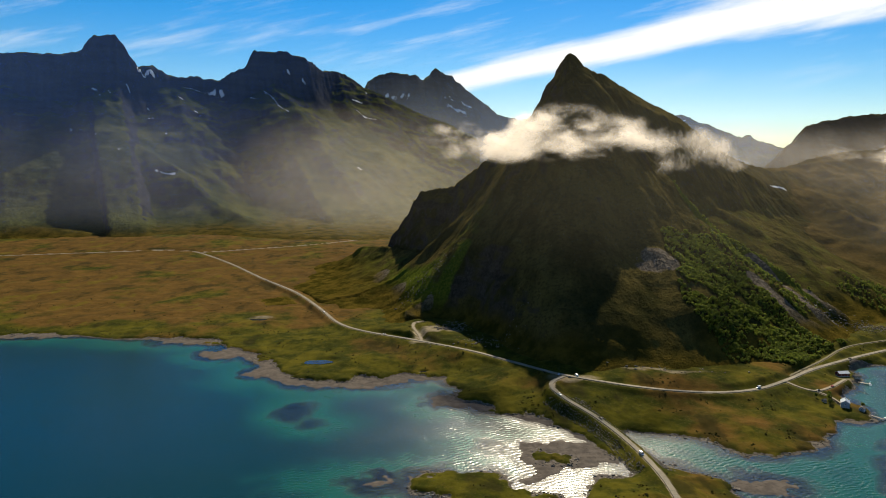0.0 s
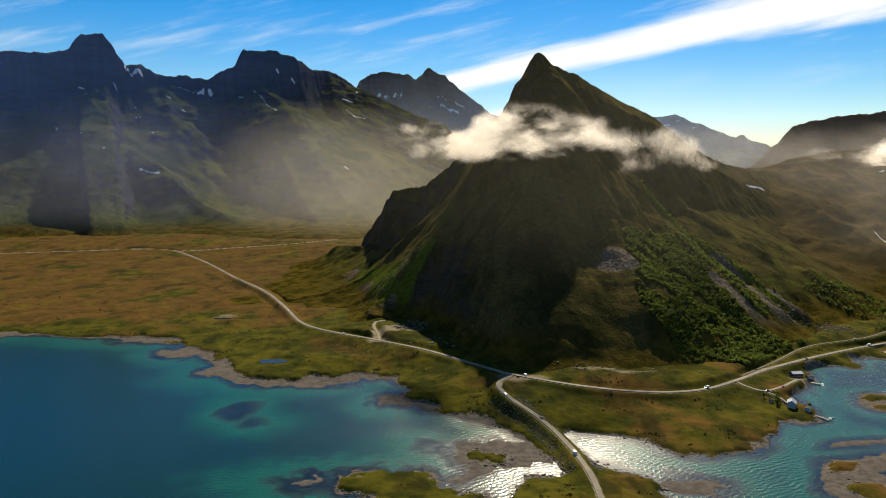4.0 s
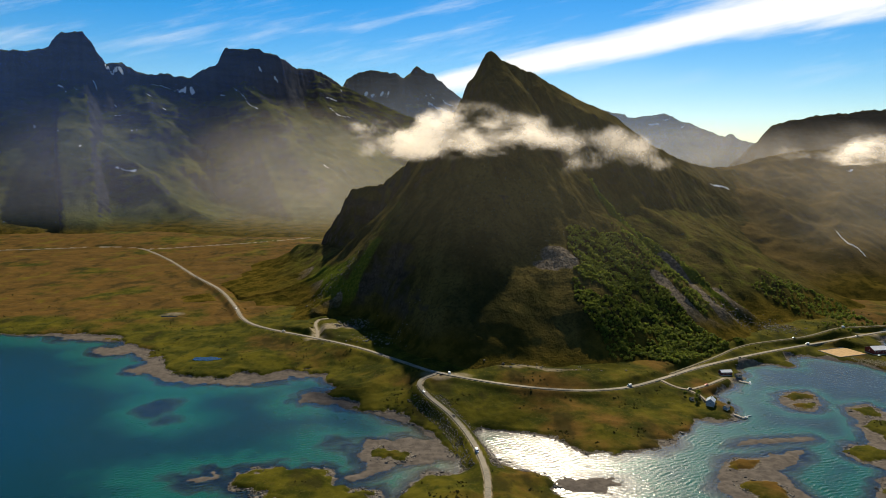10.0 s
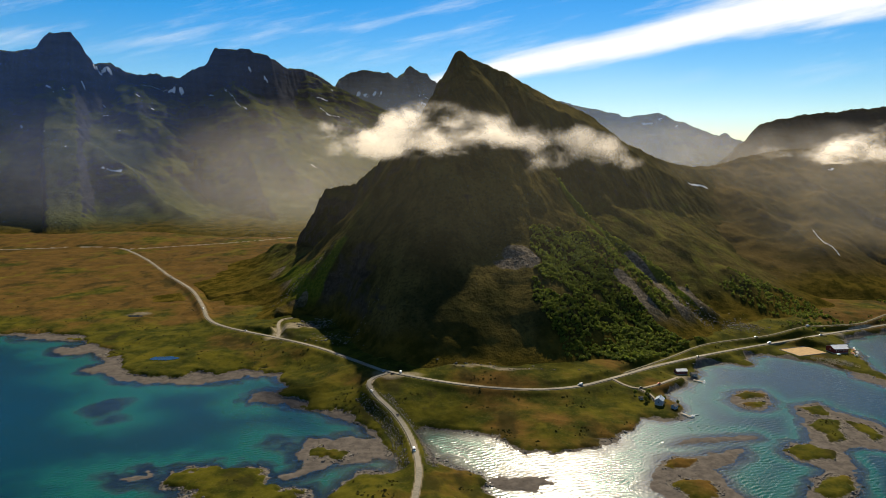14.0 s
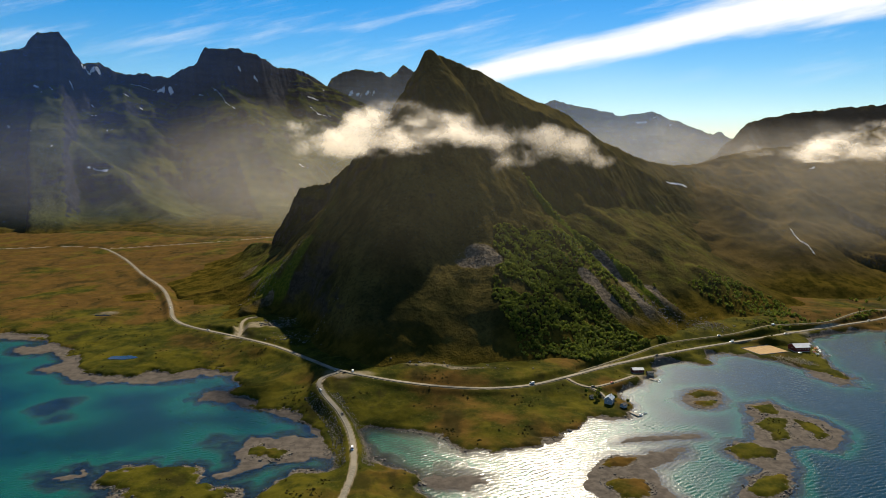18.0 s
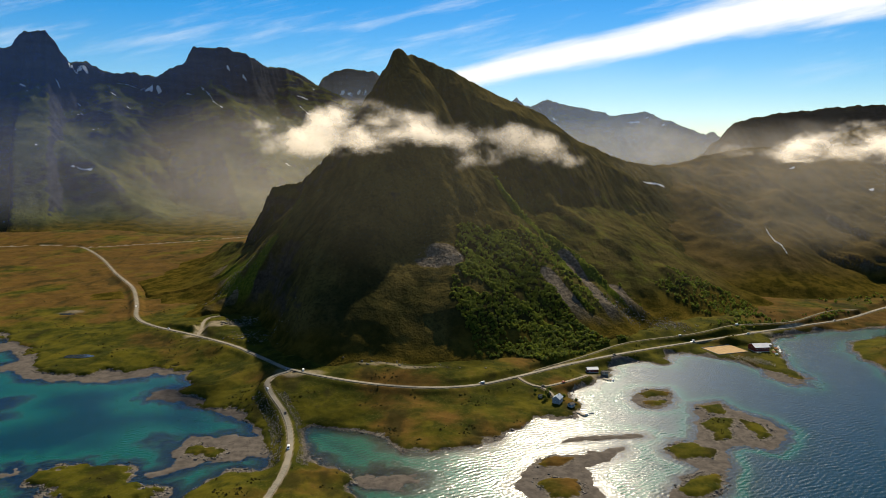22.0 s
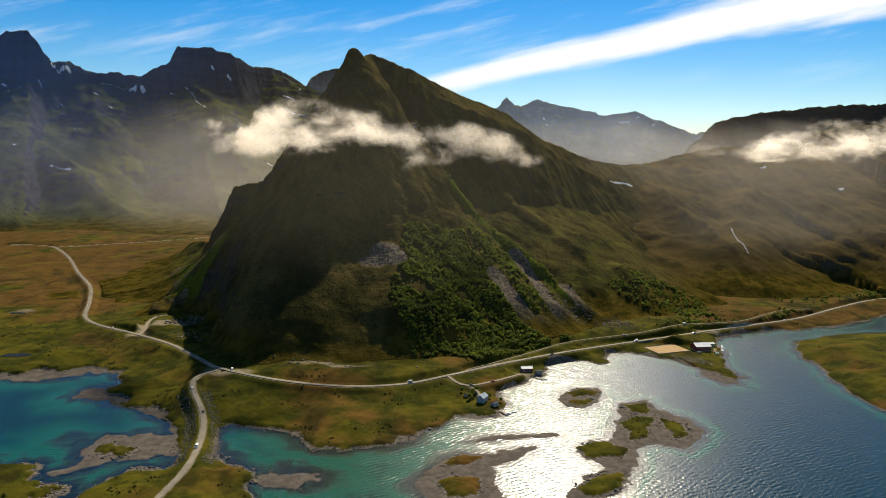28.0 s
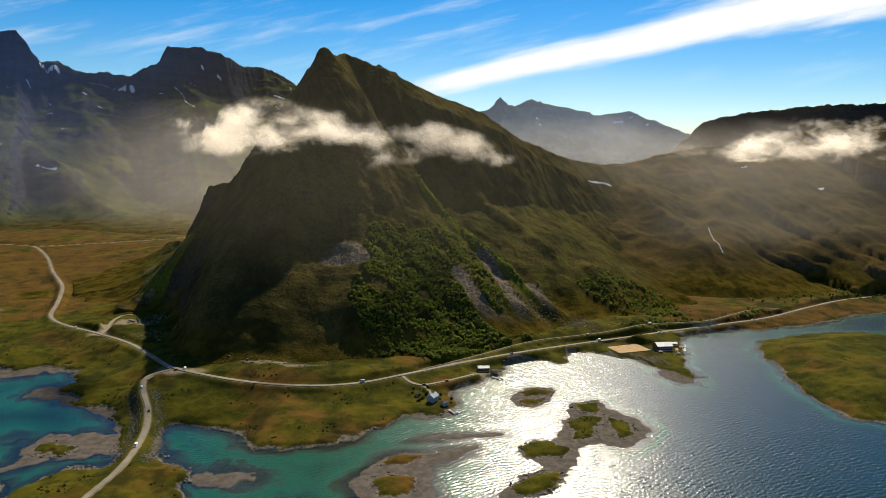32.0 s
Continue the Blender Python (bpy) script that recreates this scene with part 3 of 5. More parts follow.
def build_pond(n):
    fres, deep, gloss, mix = (n.nt.nodes.new(k) for k in ("ShaderNodeFresnel", "ShaderNodeBsdfDiffuse", "ShaderNodeBsdfGlossy", "ShaderNodeMixShader"))
    n.put(deep.inputs["Color"], n.mix(n.ramp(n.noise(4, 4), 0.4, 0.6), (0.010, 0.016, 0.018), (0.022, 0.026, 0.020)))
    gloss.inputs["Roughness"].default_value = 0.06
    n.nt.links.new(fres.outputs[0], mix.inputs[0])
    n.nt.links.new(deep.outputs[0], mix.inputs[1])
    n.nt.links.new(gloss.outputs[0], mix.inputs[2])
    n.surface(mix.outputs[0])


MAT_POND = material("still_pond_water", build_pond)
for cx, cy, rx, ry, level in PONDS:
    bm = bmesh.new()
    rim = []
    for k in range(28):
        a = k / 28 * 2 * math.pi
        r = 1 + 0.16 * math.sin(2 * a + cx) + 0.09 * math.sin(5 * a + cy)
        rim.append(bm.verts.new((cx + rx * r * math.cos(a), cy + ry * r * math.sin(a), level)))
    bm.faces.new(rim)
    tagged(part("pond", bm, MAT_POND, None), "small still pond in the wet heath", "pond", kind="structure")


# ---- mountains ----
def spine_height(x, y, line, slope, reach, gully=0.0, seed=0, wander=0.0, cliff=0.0):
    """The flanks below a crest line: steep at the crest and flatter below."""
    if wander:
        x, y = x + wander * fbm(x, y, wander * 5, 3, 0.5, seed + 3), y + wander * fbm(x, y, wander * 5, 3, 0.5, seed + 4)
    d, z, s, side = along(x, y, line)
    cut = gully * (ridged(s + d * 0.18 * side, side * 50 + d * 0.10, 74, 3, 0.5, seed) - 0.2) * smooth(d, 5, 130) if gully else 0.0
    wall = cliff * (1 - np.exp(-np.maximum(d - 14.0, 0) / 42.0)) if cliff else 0.0
    return z - wall - (reach - cliff) * (1 - np.exp(-slope * d / (reach - cliff))) + cut


def low_turf(x, y, z):
    return smooth(z, 190, 60) * 0.18


def terrain(name, box, step, height, mat, label, sink=10.0, blend=14.0, scree=None, lush=None, snow=None, across=None, category="mountain"):
    x0, x1, y0, y1 = box
    X, Y = np.meshgrid(np.arange(x0, x1, step), np.arange(y0, y1, step))
    M = height(X, Y)
    if y0 > 1700:
        M = M - 120 * (1 - smooth(Y, y0, y0 + 160)) - 40 * (1 - smooth(Y, y0, y0 + 500))
    else:
        M = M - 30 * (1 - smooth(Y, y0, y0 + 60))
    if y0 > 1700 and lush is None:
        lush = low_turf
    G = ground_fields(X, Y)[0]
    if y0 < 1700:
        for line, width in ROADS:
            M = M - 40 * smooth(along(X, Y, line)[0], width * 2.2 + 9, width * 0.7 + 3)
    Z = smax(M, G - 2.0, blend)
    zero = np.zeros(X.shape)
    ob = new(name, grid_mesh(name, X, Y, Z, M > G - sink,
                             scree=scree(X, Y, Z) if scree else zero, lush=lush(X, Y, Z) if lush else zero, snow=snow(X, Y, Z) if snow else zero, across=across(X, Y) if across else X + 0.4 * Y))
    ob.data.materials.append(mat)
    return tagged(ob, label, category)


def snow_spots(spots):
    def snow(x, y, z):
        f = np.zeros(x.shape)
        for line, w in spots:
            f = np.maximum(f, smooth(along(x, y, line)[0], w, w * 0.3))
        return f * 0.8
    return snow


def flecks(line, count, seed, reach=(40, 190), size=(4, 11)):
    """Small old snow patches scattered under a crest."""
    rng = np.random.default_rng(seed)
    p = np.array(line, float)
    out = []
    for _ in range(count):
        k = rng.integers(0, len(p) - 1)
        q = p[k] + (p[k + 1] - p[k]) * rng.random()
        x, y = q[0] + rng.normal(0, 30) + 30, q[1] - rng.uniform(*reach)
        n = rng.uniform(5, 34)
        out.append(([(x, y, 0), (x + n, y - rng.uniform(-0.2, 0.8) * n, 0)], rng.uniform(*size)))
    return out


PEAK = (226, 1129, 429)
CREST_EAST = [PEAK, (229, 1155, 412), (234, 1205, 420), (241, 1250, 431), (264, 1262, 425), (318, 1262, 404), (400, 1300, 367), (504, 1380, 336), (600, 1450, 281), (714, 1510, 241), (834, 1610, 224), (960, 1720, 224), (1100, 1850, 228)]
CREST_WEST = [PEAK, (200, 1138, 385), (170, 1150, 329), (95, 1200, 247), (40, 1240, 196), (-26, 1280, 184), (-72, 1306, 105), (-110, 1320, 40)]
SPUR_FRONT = [PEAK, (192, 1096, 372), (132, 1036, 262), (92, 1003, 182), (53, 985, 114), (16, 962, 64), (-20, 946, 26)]
APRON = [(-36, 925, 32), (-10, 1000, 50), (-15, 1100, 78), (-40, 1200, 80), (-90, 1290, 74), (-150, 1400, 60)]
# ribs (+) and gullies (-) on the flanks: line, height, half width
RIBS = [([(300, 980), (300, 850), (322, 760)], 5, 34), ([(370, 1090), (393, 1055), (474, 1013), (531, 967), (592, 915)], 9, 14), ([(378, 1045), (401, 994), (432, 972)], 5, 15), ([(365, 905), (412, 830)], -6, 42), ([(500, 1160), (600, 1080)], 9, 18), ([(673, 1050), (717, 950)], 11, 20),
        ([(849, 1250), (850, 1060)], 10, 26), ([(545, 985), (562, 905)], -5, 14), ([(604, 965), (630, 895)], -5, 14), ([(430, 1080), (470, 1000), (510, 950)], -7, 14), ([(205, 1060), (205, 800)], -15, 55), ([(268, 1085), (268, 960)], 15, 36),
        ([(330, 1180), (420, 1080)], -6, 14), ([(120, 1100), (20, 1090), (-60, 1120)], 9, 20), ([(60, 1140), (-20, 1180)], -9, 22), ([(262, 1160), (300, 1090), (330, 1050)], 8, 13), ([(150, 1010), (130, 850)], -9, 26)]


FOOT = [(-170, 1400), (-130, 1150), (-75, 970), (-30, 930), (36, 905), (80, 800), (106, 706), (180, 690), (259, 700), (325, 717), (420, 752), (480, 800), (587, 858), (677, 890), (760, 935), (860, 1010), (980, 1160), (1300, 1500), (1300, 2200), (-170, 2200)]


def peak_slope(x, y, s, side):
    """Steepness by direction round the summit, easing along the east crest."""
    ang = np.degrees(np.arctan2(x - PEAK[0], PEAK[1] - y))
    cone = 1.12 + 0.44 * smooth(-ang, 10, 44)
    cone = cone + 0.45 * smooth(-ang, 50, 75)
    east = np.interp(s, [0, 120, 300, 520, 800], [1.42, 1.30, 1.08, 0.96, 0.84])
    return np.where(s < 1, cone, east + (side > 0) * (2.01 - east) * smooth(s, 420, 160))


def peak_height(x, y):
    wx, wy = x + 4 * fbm(x, y, 40, 3, 0.5, 3), y + 4 * fbm(x, y, 40, 3, 0.5, 4)
    d, z, s, side = along(wx, wy, CREST_EAST)
    west = smooth(np.degrees(np.arctan2(PEAK[0] - wx, PEAK[1] - wy)), 48, 72)
    east = smooth(np.degrees(np.arctan2(wx - PEAK[0], PEAK[1] - wy)), -5, 12)
    reach = np.where(s < 1, 1100 - 430 * west, np.interp(s, [0, 400], [620, 720]) + (side > 0) * 60)
    h = z - reach * (1 - np.exp(-peak_slope(wx, wy, s, side) * d / reach))
    # the south-east face: steep down to a break of slope, easier below it
    face = z - 1.34 * d + 0.74 * 25 * np.log1p(np.exp(np.clip((d - 205) / 25, -30, 30)))
    h = h + (face - h) * east * (1 - smooth(s, 0, 330))
    # the east flank: a lit brow under the crest, a steep dark wall, easy slopes below
    k = np.maximum(z, 120) / 340
    e = d / k
    brow, tall, ease = np.interp(s, [150, 600], [36, 78]), np.interp(s, [250, 480], [118, 96]), np.interp(s, [250, 500], [0.53, 0.37])
    wall = 0.62 * np.minimum(e, brow) + 1.50 * np.clip(e - brow, 0, tall) + ease * np.maximum(e - brow - tall, 0)
    side_e = (side < 0) * smooth(s, 60, 300) * smooth(s, 780, 460)
    h = h + 0.85 * side_e * (z - k * wall - h)
    h = smax(h, spine_height(x, y, CREST_WEST, 1.9, 900, 4, 13, 4), 8)
    h = smax(h, spine_height(x, y, SPUR_FRONT, 1.7, 1500, 2, 23, 3), 6)
    for line, amp, width in RIBS:
        e = along(wx, wy, [(*p, 0) for p in line])[0]
        h = h + amp * np.exp(-(e / width) ** 2)
    # the foot: beyond this line the slope runs out
    rim = inside_distance(wx, wy, FOOT)
    steep = smooth(wx, 190, 120) * smooth(wy, 1000, 930)
    h = h - (0.20 + 0.60 * steep) * np.maximum(0, 60 - rim) - 0.5 * np.maximum(0, -rim)
    # talus fans that run out on to the plain
    h = smax(h, spine_height(x, y, APRON, 0.80, 86, 0, 33, 8), 9)
    cut = ridged(peak_across(x, y), h * 0.12, 46, 3, 0.5, 57) - 0.1
    high = smooth(h, 18, 110)
    h = np.where((y < 1190) & (h > 418), 418 + 0.4 * (h - 418), h)
    return h + high * (cut * 1.7 + ridged(x, y, 60, 4, 0.5, 51) * 1.0 + fbm(x, y, 14, 3, 0.55, 52) * 0.8)


def peak_across(x, y):
    x, y = x + 16 * fbm(x, y, 70, 3, 0.5, 61), y + 16 * fbm(x, y, 70, 3, 0.5, 62)
    d, z, s, side = along(x, y, CREST_EAST)
    turn = np.arctan2(x - PEAK[0], PEAK[1] - y) * 160
    return np.where(s < 1, turn, s + 160)


def peak_scree(x, y, z):
    f = smooth(oval(x, y, [(305, 866, 26, 20), (285, 850, 20, 10), (550, 850, 60, 14), (-62, 1040, 20, 34), (-92, 1150, 16, 34)]), -8, 8)
    for line, w in (([(490, 985, 0), (512, 935, 0), (528, 900, 0), (548, 864, 0)], 19), ([(452, 900, 0), (474, 862, 0), (492, 842, 0), (517, 833, 0)], 20), ([(560, 965, 0), (582, 925, 0), (597, 900, 0), (624, 880, 0)], 20), ([(-6, 950, 0), (-20, 940, 0), (-34, 915, 0)], 12)):
        f = np.maximum(f, smooth(along(x, y, line)[0], w, w * 0.4))
    return f * 0.9


def peak_lush(x, y, z):
    d = along(x, y, [(44, 974, 0), (6, 946, 0), (-36, 928, 0)])[0]
    e = along(x, y, [(60, 1000, 0), (-20, 1000, 0), (-70, 1060, 0)])[0]
    rib = along(x, y, [(393, 1055, 0), (474, 1013, 0), (531, 967, 0), (592, 915, 0)])[0]
    return np.maximum(np.maximum(smooth(d, 24, 6), 0.7 * smooth(rib, 20, 4)), 0.55 * smooth(e, 60, 20)) * 0.8 + smooth(x, 330, 420) * smooth(z, 300, 140) * smooth(x, 900, 700) * 0.42 + smooth(z, 110, 50) * smooth(x, 30, -20) * 0.5


SNOW_STREAK = [(754, 1468, 0), (785, 1490, 0), (815, 1513, 0)]
main = terrain("mountain", (-360, 1120, 630, 1800), 2.4, peak_height, MAT_PEAK, "steep dark pyramid mountain of turf and rock above the road", blend=18, sink=18, scree=peak_scree, lush=peak_lush, across=peak_across, snow=snow_spots([(SNOW_STREAK, 3.6)]))

TOWER = [(-2300, 2300, 520), (-1900, 2420, 600), (-1589, 2500, 616), (-1454, 2550, 617), (-1362, 2636, 650), (-1330, 2660, 712), (-1244, 2670, 710), (-1206, 2690, 640), (-1184, 2720, 597), (-1153, 2780, 606), (-1113, 2850, 580), (-932, 2950, 577)]
BLOCK = [(-932, 2950, 577), (-827, 3020, 653), (-812, 3050, 714), (-688, 3080, 722), (-600, 3150, 700), (-556, 3300, 660), (-493, 3500, 681), (-399, 3700, 640)]
MESA = [(-420, 3850, 600), (-381, 4000, 710), (-270, 4100, 764), (-119, 4200, 765), (-75, 4330, 745)]
HORN = [(-75, 4330, 745), (-30, 4430, 790), (4, 4450, 842), (60, 4465, 800), (117, 4480, 787), (271, 4500, 664), (427, 4520, 545), (700, 4560, 480)]


def range_height(line, spurs, seed, slope=0.53, reach=2600, cliff=200.0):
    def height(x, y):
        h = spine_height(x, y, line, slope, reach, 6, seed, 6, cliff)
        for k, (spur, sl, r) in enumerate(spurs):
            h = smax(h, spine_height(x, y, spur, sl, r, 7, seed + 7 * k, 22), 22)
        h = np.where(h < 200, 200 * (np.maximum(h, 0) / 200) ** 1.25, h)
        away = smooth(along(x, y, line)[0], 20, 220)
        # jagged crest, ledges below it, ribs and gullies lower down
        crag = ridged(x, y, 58, 4, 0.55, seed + 6) * 5.5 + ridged(x, y, 24, 2, 0.5, seed + 8) * 2.5
        ledge = 4 * np.sin(h / 9.5 + 2.2 * fbm(x, y, 160, 3, 0.5, seed + 2)) * smooth(h, 180, 330)
        return h + smooth(h, 30, 200) * ((crag - 4) * (1 - 0.72 * away) + fbm(x, y, 190, 5, 0.45, seed + 5) * (3 + 4 * away) + ledge * (1 - 0.6 * away) + ridged(x, y, 230, 3, 0.45, seed + 9) * 5 * away)
    return height


terrain("mountain", (-2500, -150, 1720, 3000), 6.5,
        range_height(TOWER, [([(-1300, 2600, 520), (-1126, 2400, 335), (-930, 2265, 235), (-750, 2150, 150), (-500, 1990, 25)], 0.62, 1500), ([(-1589, 2440, 520), (-1490, 2250, 290), (-1400, 2040, 120), (-1340, 1860, 5)], 0.42, 1500),
                             ([(-1113, 2850, 575), (-900, 2500, 310), (-760, 2230, 90)], 0.42, 1500)], 60), MAT_RANGE,
        "dark rock tower on a broad hazy mountain ridge", blend=110, sink=110,
        snow=snow_spots(flecks(TOWER[4:], 7, 5, (60, 200), (3, 5)) + [(run, w * 0.55) for run, w in (([(-1180, 2698, 0), (-1158, 2729, 0), (-1139, 2762, 0)], 8), ([(-1051, 2838, 0), (-1009, 2868, 0), (-945, 2914, 0)], 8), ([(-1040, 2722, 0), (-1020, 2744, 0)], 6),
              ([(-928, 2922, 0), (-914, 2928, 0)], 9), ([(-1016, 2516, 0), (-990, 2526, 0)], 5), ([(-922, 2203, 0), (-860, 2211, 0)], 11), ([(-1179, 2309, 0), (-1150, 2290, 0)], 4), ([(-1060, 2225, 0), (-1027, 2200, 0)], 4), ([(-1293, 2383, 0), (-1270, 2366, 0)], 4))]))
terrain("mountain", (-1750, 250, 1760, 3900), 7.5,
        range_height(BLOCK, [([(-700, 2960, 560), (-540, 2760, 420), (-400, 2520, 250), (-250, 2300, 110), (-140, 2120, 25)], 0.60, 1500), ([(-500, 3450, 660), (-320, 3000, 330), (-200, 2650, 110)], 0.42, 1500)], 78), MAT_RANGE,
        "flat-topped dark rock mountain with old snow in its gullies", blend=110, sink=110,
        snow=snow_spots(flecks(BLOCK, 6, 6, (60, 200), (3, 5)) + [(run, w * 0.55) for run, w in (([(-752, 2950, 0), (-692, 2868, 0), (-600, 2775, 0)], 8), ([(-400, 3310, 0), (-358, 3355, 0)], 8),
              ([(-374, 3219, 0), (-328, 3188, 0)], 11), ([(-344, 3190, 0), (-279, 3226, 0)], 9), ([(-609, 3090, 0), (-590, 3106, 0)], 6), ([(-667, 3057, 0), (-654, 3060, 0)], 7), ([(-357, 3450, 0), (-342, 3436, 0)], 8), ([(-301, 2566, 0), (-276, 2553, 0)], 11))]))
terrain("mountain", (-900, 350, 3500, 4700), 12.0, range_height(MESA, [], 151, 1.1, 2000), MAT_RANGE, "distant flat rock summit with snow patches", blend=110, sink=110,
        snow=snow_spots(flecks(MESA, 5, 7, (60, 200), (5, 9)) + [([(-345, 3940, 0), (-300, 3975, 0)], 11), ([(-215, 4048, 0), (-160, 4064, 0)], 13), ([(-308, 4014, 0), (-151, 4128, 0)], 6)]))
terrain("mountain", (-500, 1100, 3900, 4850), 12.0, range_height(HORN, [], 161, 1.1, 2000, 60), MAT_RANGE, "distant pointed rock summit with snowfields", blend=110, sink=110,
        snow=snow_spots(flecks(HORN, 5, 8, (60, 200), (5, 9)) + [([(89, 4306, 0), (144, 4312, 0), (201, 4358, 0)], 13), ([(180, 4400, 0), (241, 4430, 0)], 11)]))

HILL_NEAR = [(2600, 1700, 400), (1900, 1800, 366), (1661, 1860, 346), (1560, 1858, 342), (1506, 1862, 340), (1440, 1880, 322), (1300, 1780, 262), (1150, 1640, 205), (1040, 1480, 140), (972, 1290, 84)]
SADDLE = [(850, 1670, 224), (880, 1520, 178), (915, 1370, 122), (935, 1250, 78), (950, 1160, 34)]
SADDLE_TOP = [(760, 1600, 222), (850, 1680, 225), (950, 1720, 244), (1060, 1760, 270), (1180, 1790, 282), (1320, 1800, 290)]
HILL_BACK = [(1000, 2150, 150), (1112, 2300, 205), (1250, 2400, 262), (1327, 2450, 322), (1416, 2500, 386), (1580, 2540, 424), (1687, 2540, 432), (1757, 2540, 440), (1904, 2530, 456), (2124, 2500, 462), (2600, 2400, 485)]
FAR_EAST = [(500, 4640, 470), (731, 4650, 563), (790, 4650, 600), (827, 4650, 655), (880, 4650, 600), (926, 4650, 594), (1000, 4650, 615), (1042, 4650, 650), (1100, 4650, 620), (1280, 4650, 590), (1518, 4650, 535), (1733, 4650, 560), (1914, 4650, 499), (2136, 4650, 412), (2211, 4650, 432), (2290, 4650, 385), (2457, 4650, 349), (3200, 4600, 420)]


def hill_height(lines, seed, slope=0.55, reach=420):
    def height(x, y):
        h = None
        for k, line in enumerate(lines):
            g = spine_height(x, y, line, slope, reach, 5, seed + 9 * k, 16)
            h = g if h is None else smax(h, g, 30)
        return h + smooth(h, 20, 90) * (fbm(x, y, 130, 5, 0.5, seed + 5) * 6 + ridged(x, y, 40, 3, 0.5, seed + 6) * 1.6)
    return height


terrain("hill", (620, 2500, 1060, 2300), 5.0, hill_height([HILL_NEAR, SADDLE, SADDLE_TOP], 201), MAT_HILL, "brown rocky heath hill with a thin waterfall", category="hill",
        snow=snow_spots([([(1320, 1560, 0), (1335, 1565, 0)], 5), ([(1180, 1660, 0), (1195, 1664, 0)], 5)]))
terrain("hill", (900, 3000, 1950, 2900), 9.0, hill_height([HILL_BACK], 221, 1.3), MAT_CRAG, "dark rounded rocky hill behind the saddle", category="hill", blend=25, sink=20)
terrain("mountain", (200, 3600, 3900, 4900), 14.0, range_height(FAR_EAST, [], 241, 0.8, 2000, 30), MAT_RANGE, "far blue mountain ridge with small snowfields", blend=110, sink=110,
        snow=snow_spots([([(1585, 4579, 0), (1671, 4590, 0)], 9), ([(1720, 4612, 0), (1750, 4620, 0)], 8), ([(1840, 4600, 0), (1865, 4606, 0)], 7), ([(1060, 4520, 0), (1085, 4440, 0)], 9)]))


# ---- roads ----
def build_asphalt(n):
    f, g = n.noise(2.0, 5), n.noise(24, 4)
    col = n.mix(n.ramp(f, 0.3, 0.7), (0.1155, 0.104, 0.077), (0.1771, 0.1578, 0.1193))
    n.surface(n.principled(n.mix(n.ramp(g, 0.4, 0.65), col, (0.2002, 0.1733, 0.127)), 0.85, 0, None, 0.12))


MAT_ROAD = material("pale_worn_asphalt", build_asphalt)
MAT_GRAVEL = plain("pale_gravel", (0.231, 0.1925, 0.1309), 0.95, 0, 0.4, 1.5)

MAT_GRASSED = plain("grown_over_gravel", (0.1309, 0.1116, 0.0539), 0.95, 0, 0.5, 3.0)


def ribbon(name, line, width, mat, label, lift=0.35, category="road"):
    pts = curve_points(line, 6)
    bm = bmesh.new()
    prev = None
    for k, p in enumerate(pts):
        q = Vector(pts[min(k + 1, len(pts) - 1)]) - Vector(pts[max(k - 1, 0)])
        side = Vector((q.y, -q.x, 0)).normalized() * width * 0.5
        c = Vector(p) + Vector((0, 0, lift))
        row = [bm.verts.new(c - side * 1.06 - Vector((0, 0, 0.7))), bm.verts.new(c - side), bm.verts.new(c + Vector((0, 0, 0.06))), bm.verts.new(c + side), bm.verts.new(c + side * 1.06 - Vector((0, 0, 0.7)))]
        if prev:
            for i in range(4):
                bm.faces.new((prev[i], prev[i + 1], row[i + 1], row[i]))
        prev = row
    bmesh.ops.recalc_face_normals(bm, faces=bm.faces)
    ob = part(name, bm, mat, None)
    return tagged(ob, label, category, kind="structure")


ribbon("road", ROAD_WEST, 4.3, MAT_ROAD, "pale two-lane asphalt road across the plain")
ribbon("road", ROAD_EAST, 4.5, MAT_ROAD, "pale two-lane asphalt road along the shore", 0.37)
ribbon("road", ROAD_SOUTH, 4.3, MAT_ROAD, "narrow asphalt road on a stone causeway", 0.33)
ribbon("road", ROAD_VALLEY, 3.6, MAT_ROAD, "thin far valley road", 0.3)
ribbon("road", TRACK_SIDE, 3.2, MAT_GRAVEL, "pale gravel side road to the quay")
ribbon("road", TRACK_HOUSE, 2.6, MAT_GRAVEL, "short gravel drive to the boathouse", 0.31)
ribbon("road", TRACK_QUARRY, 3.2, MAT_GRAVEL, "pale gravel track into the small quarry", 0.3)
ribbon("road", TRACK_OLD, 2.4, MAT_GRASSED, "old gravel track at the foot of the slope", 0.3)


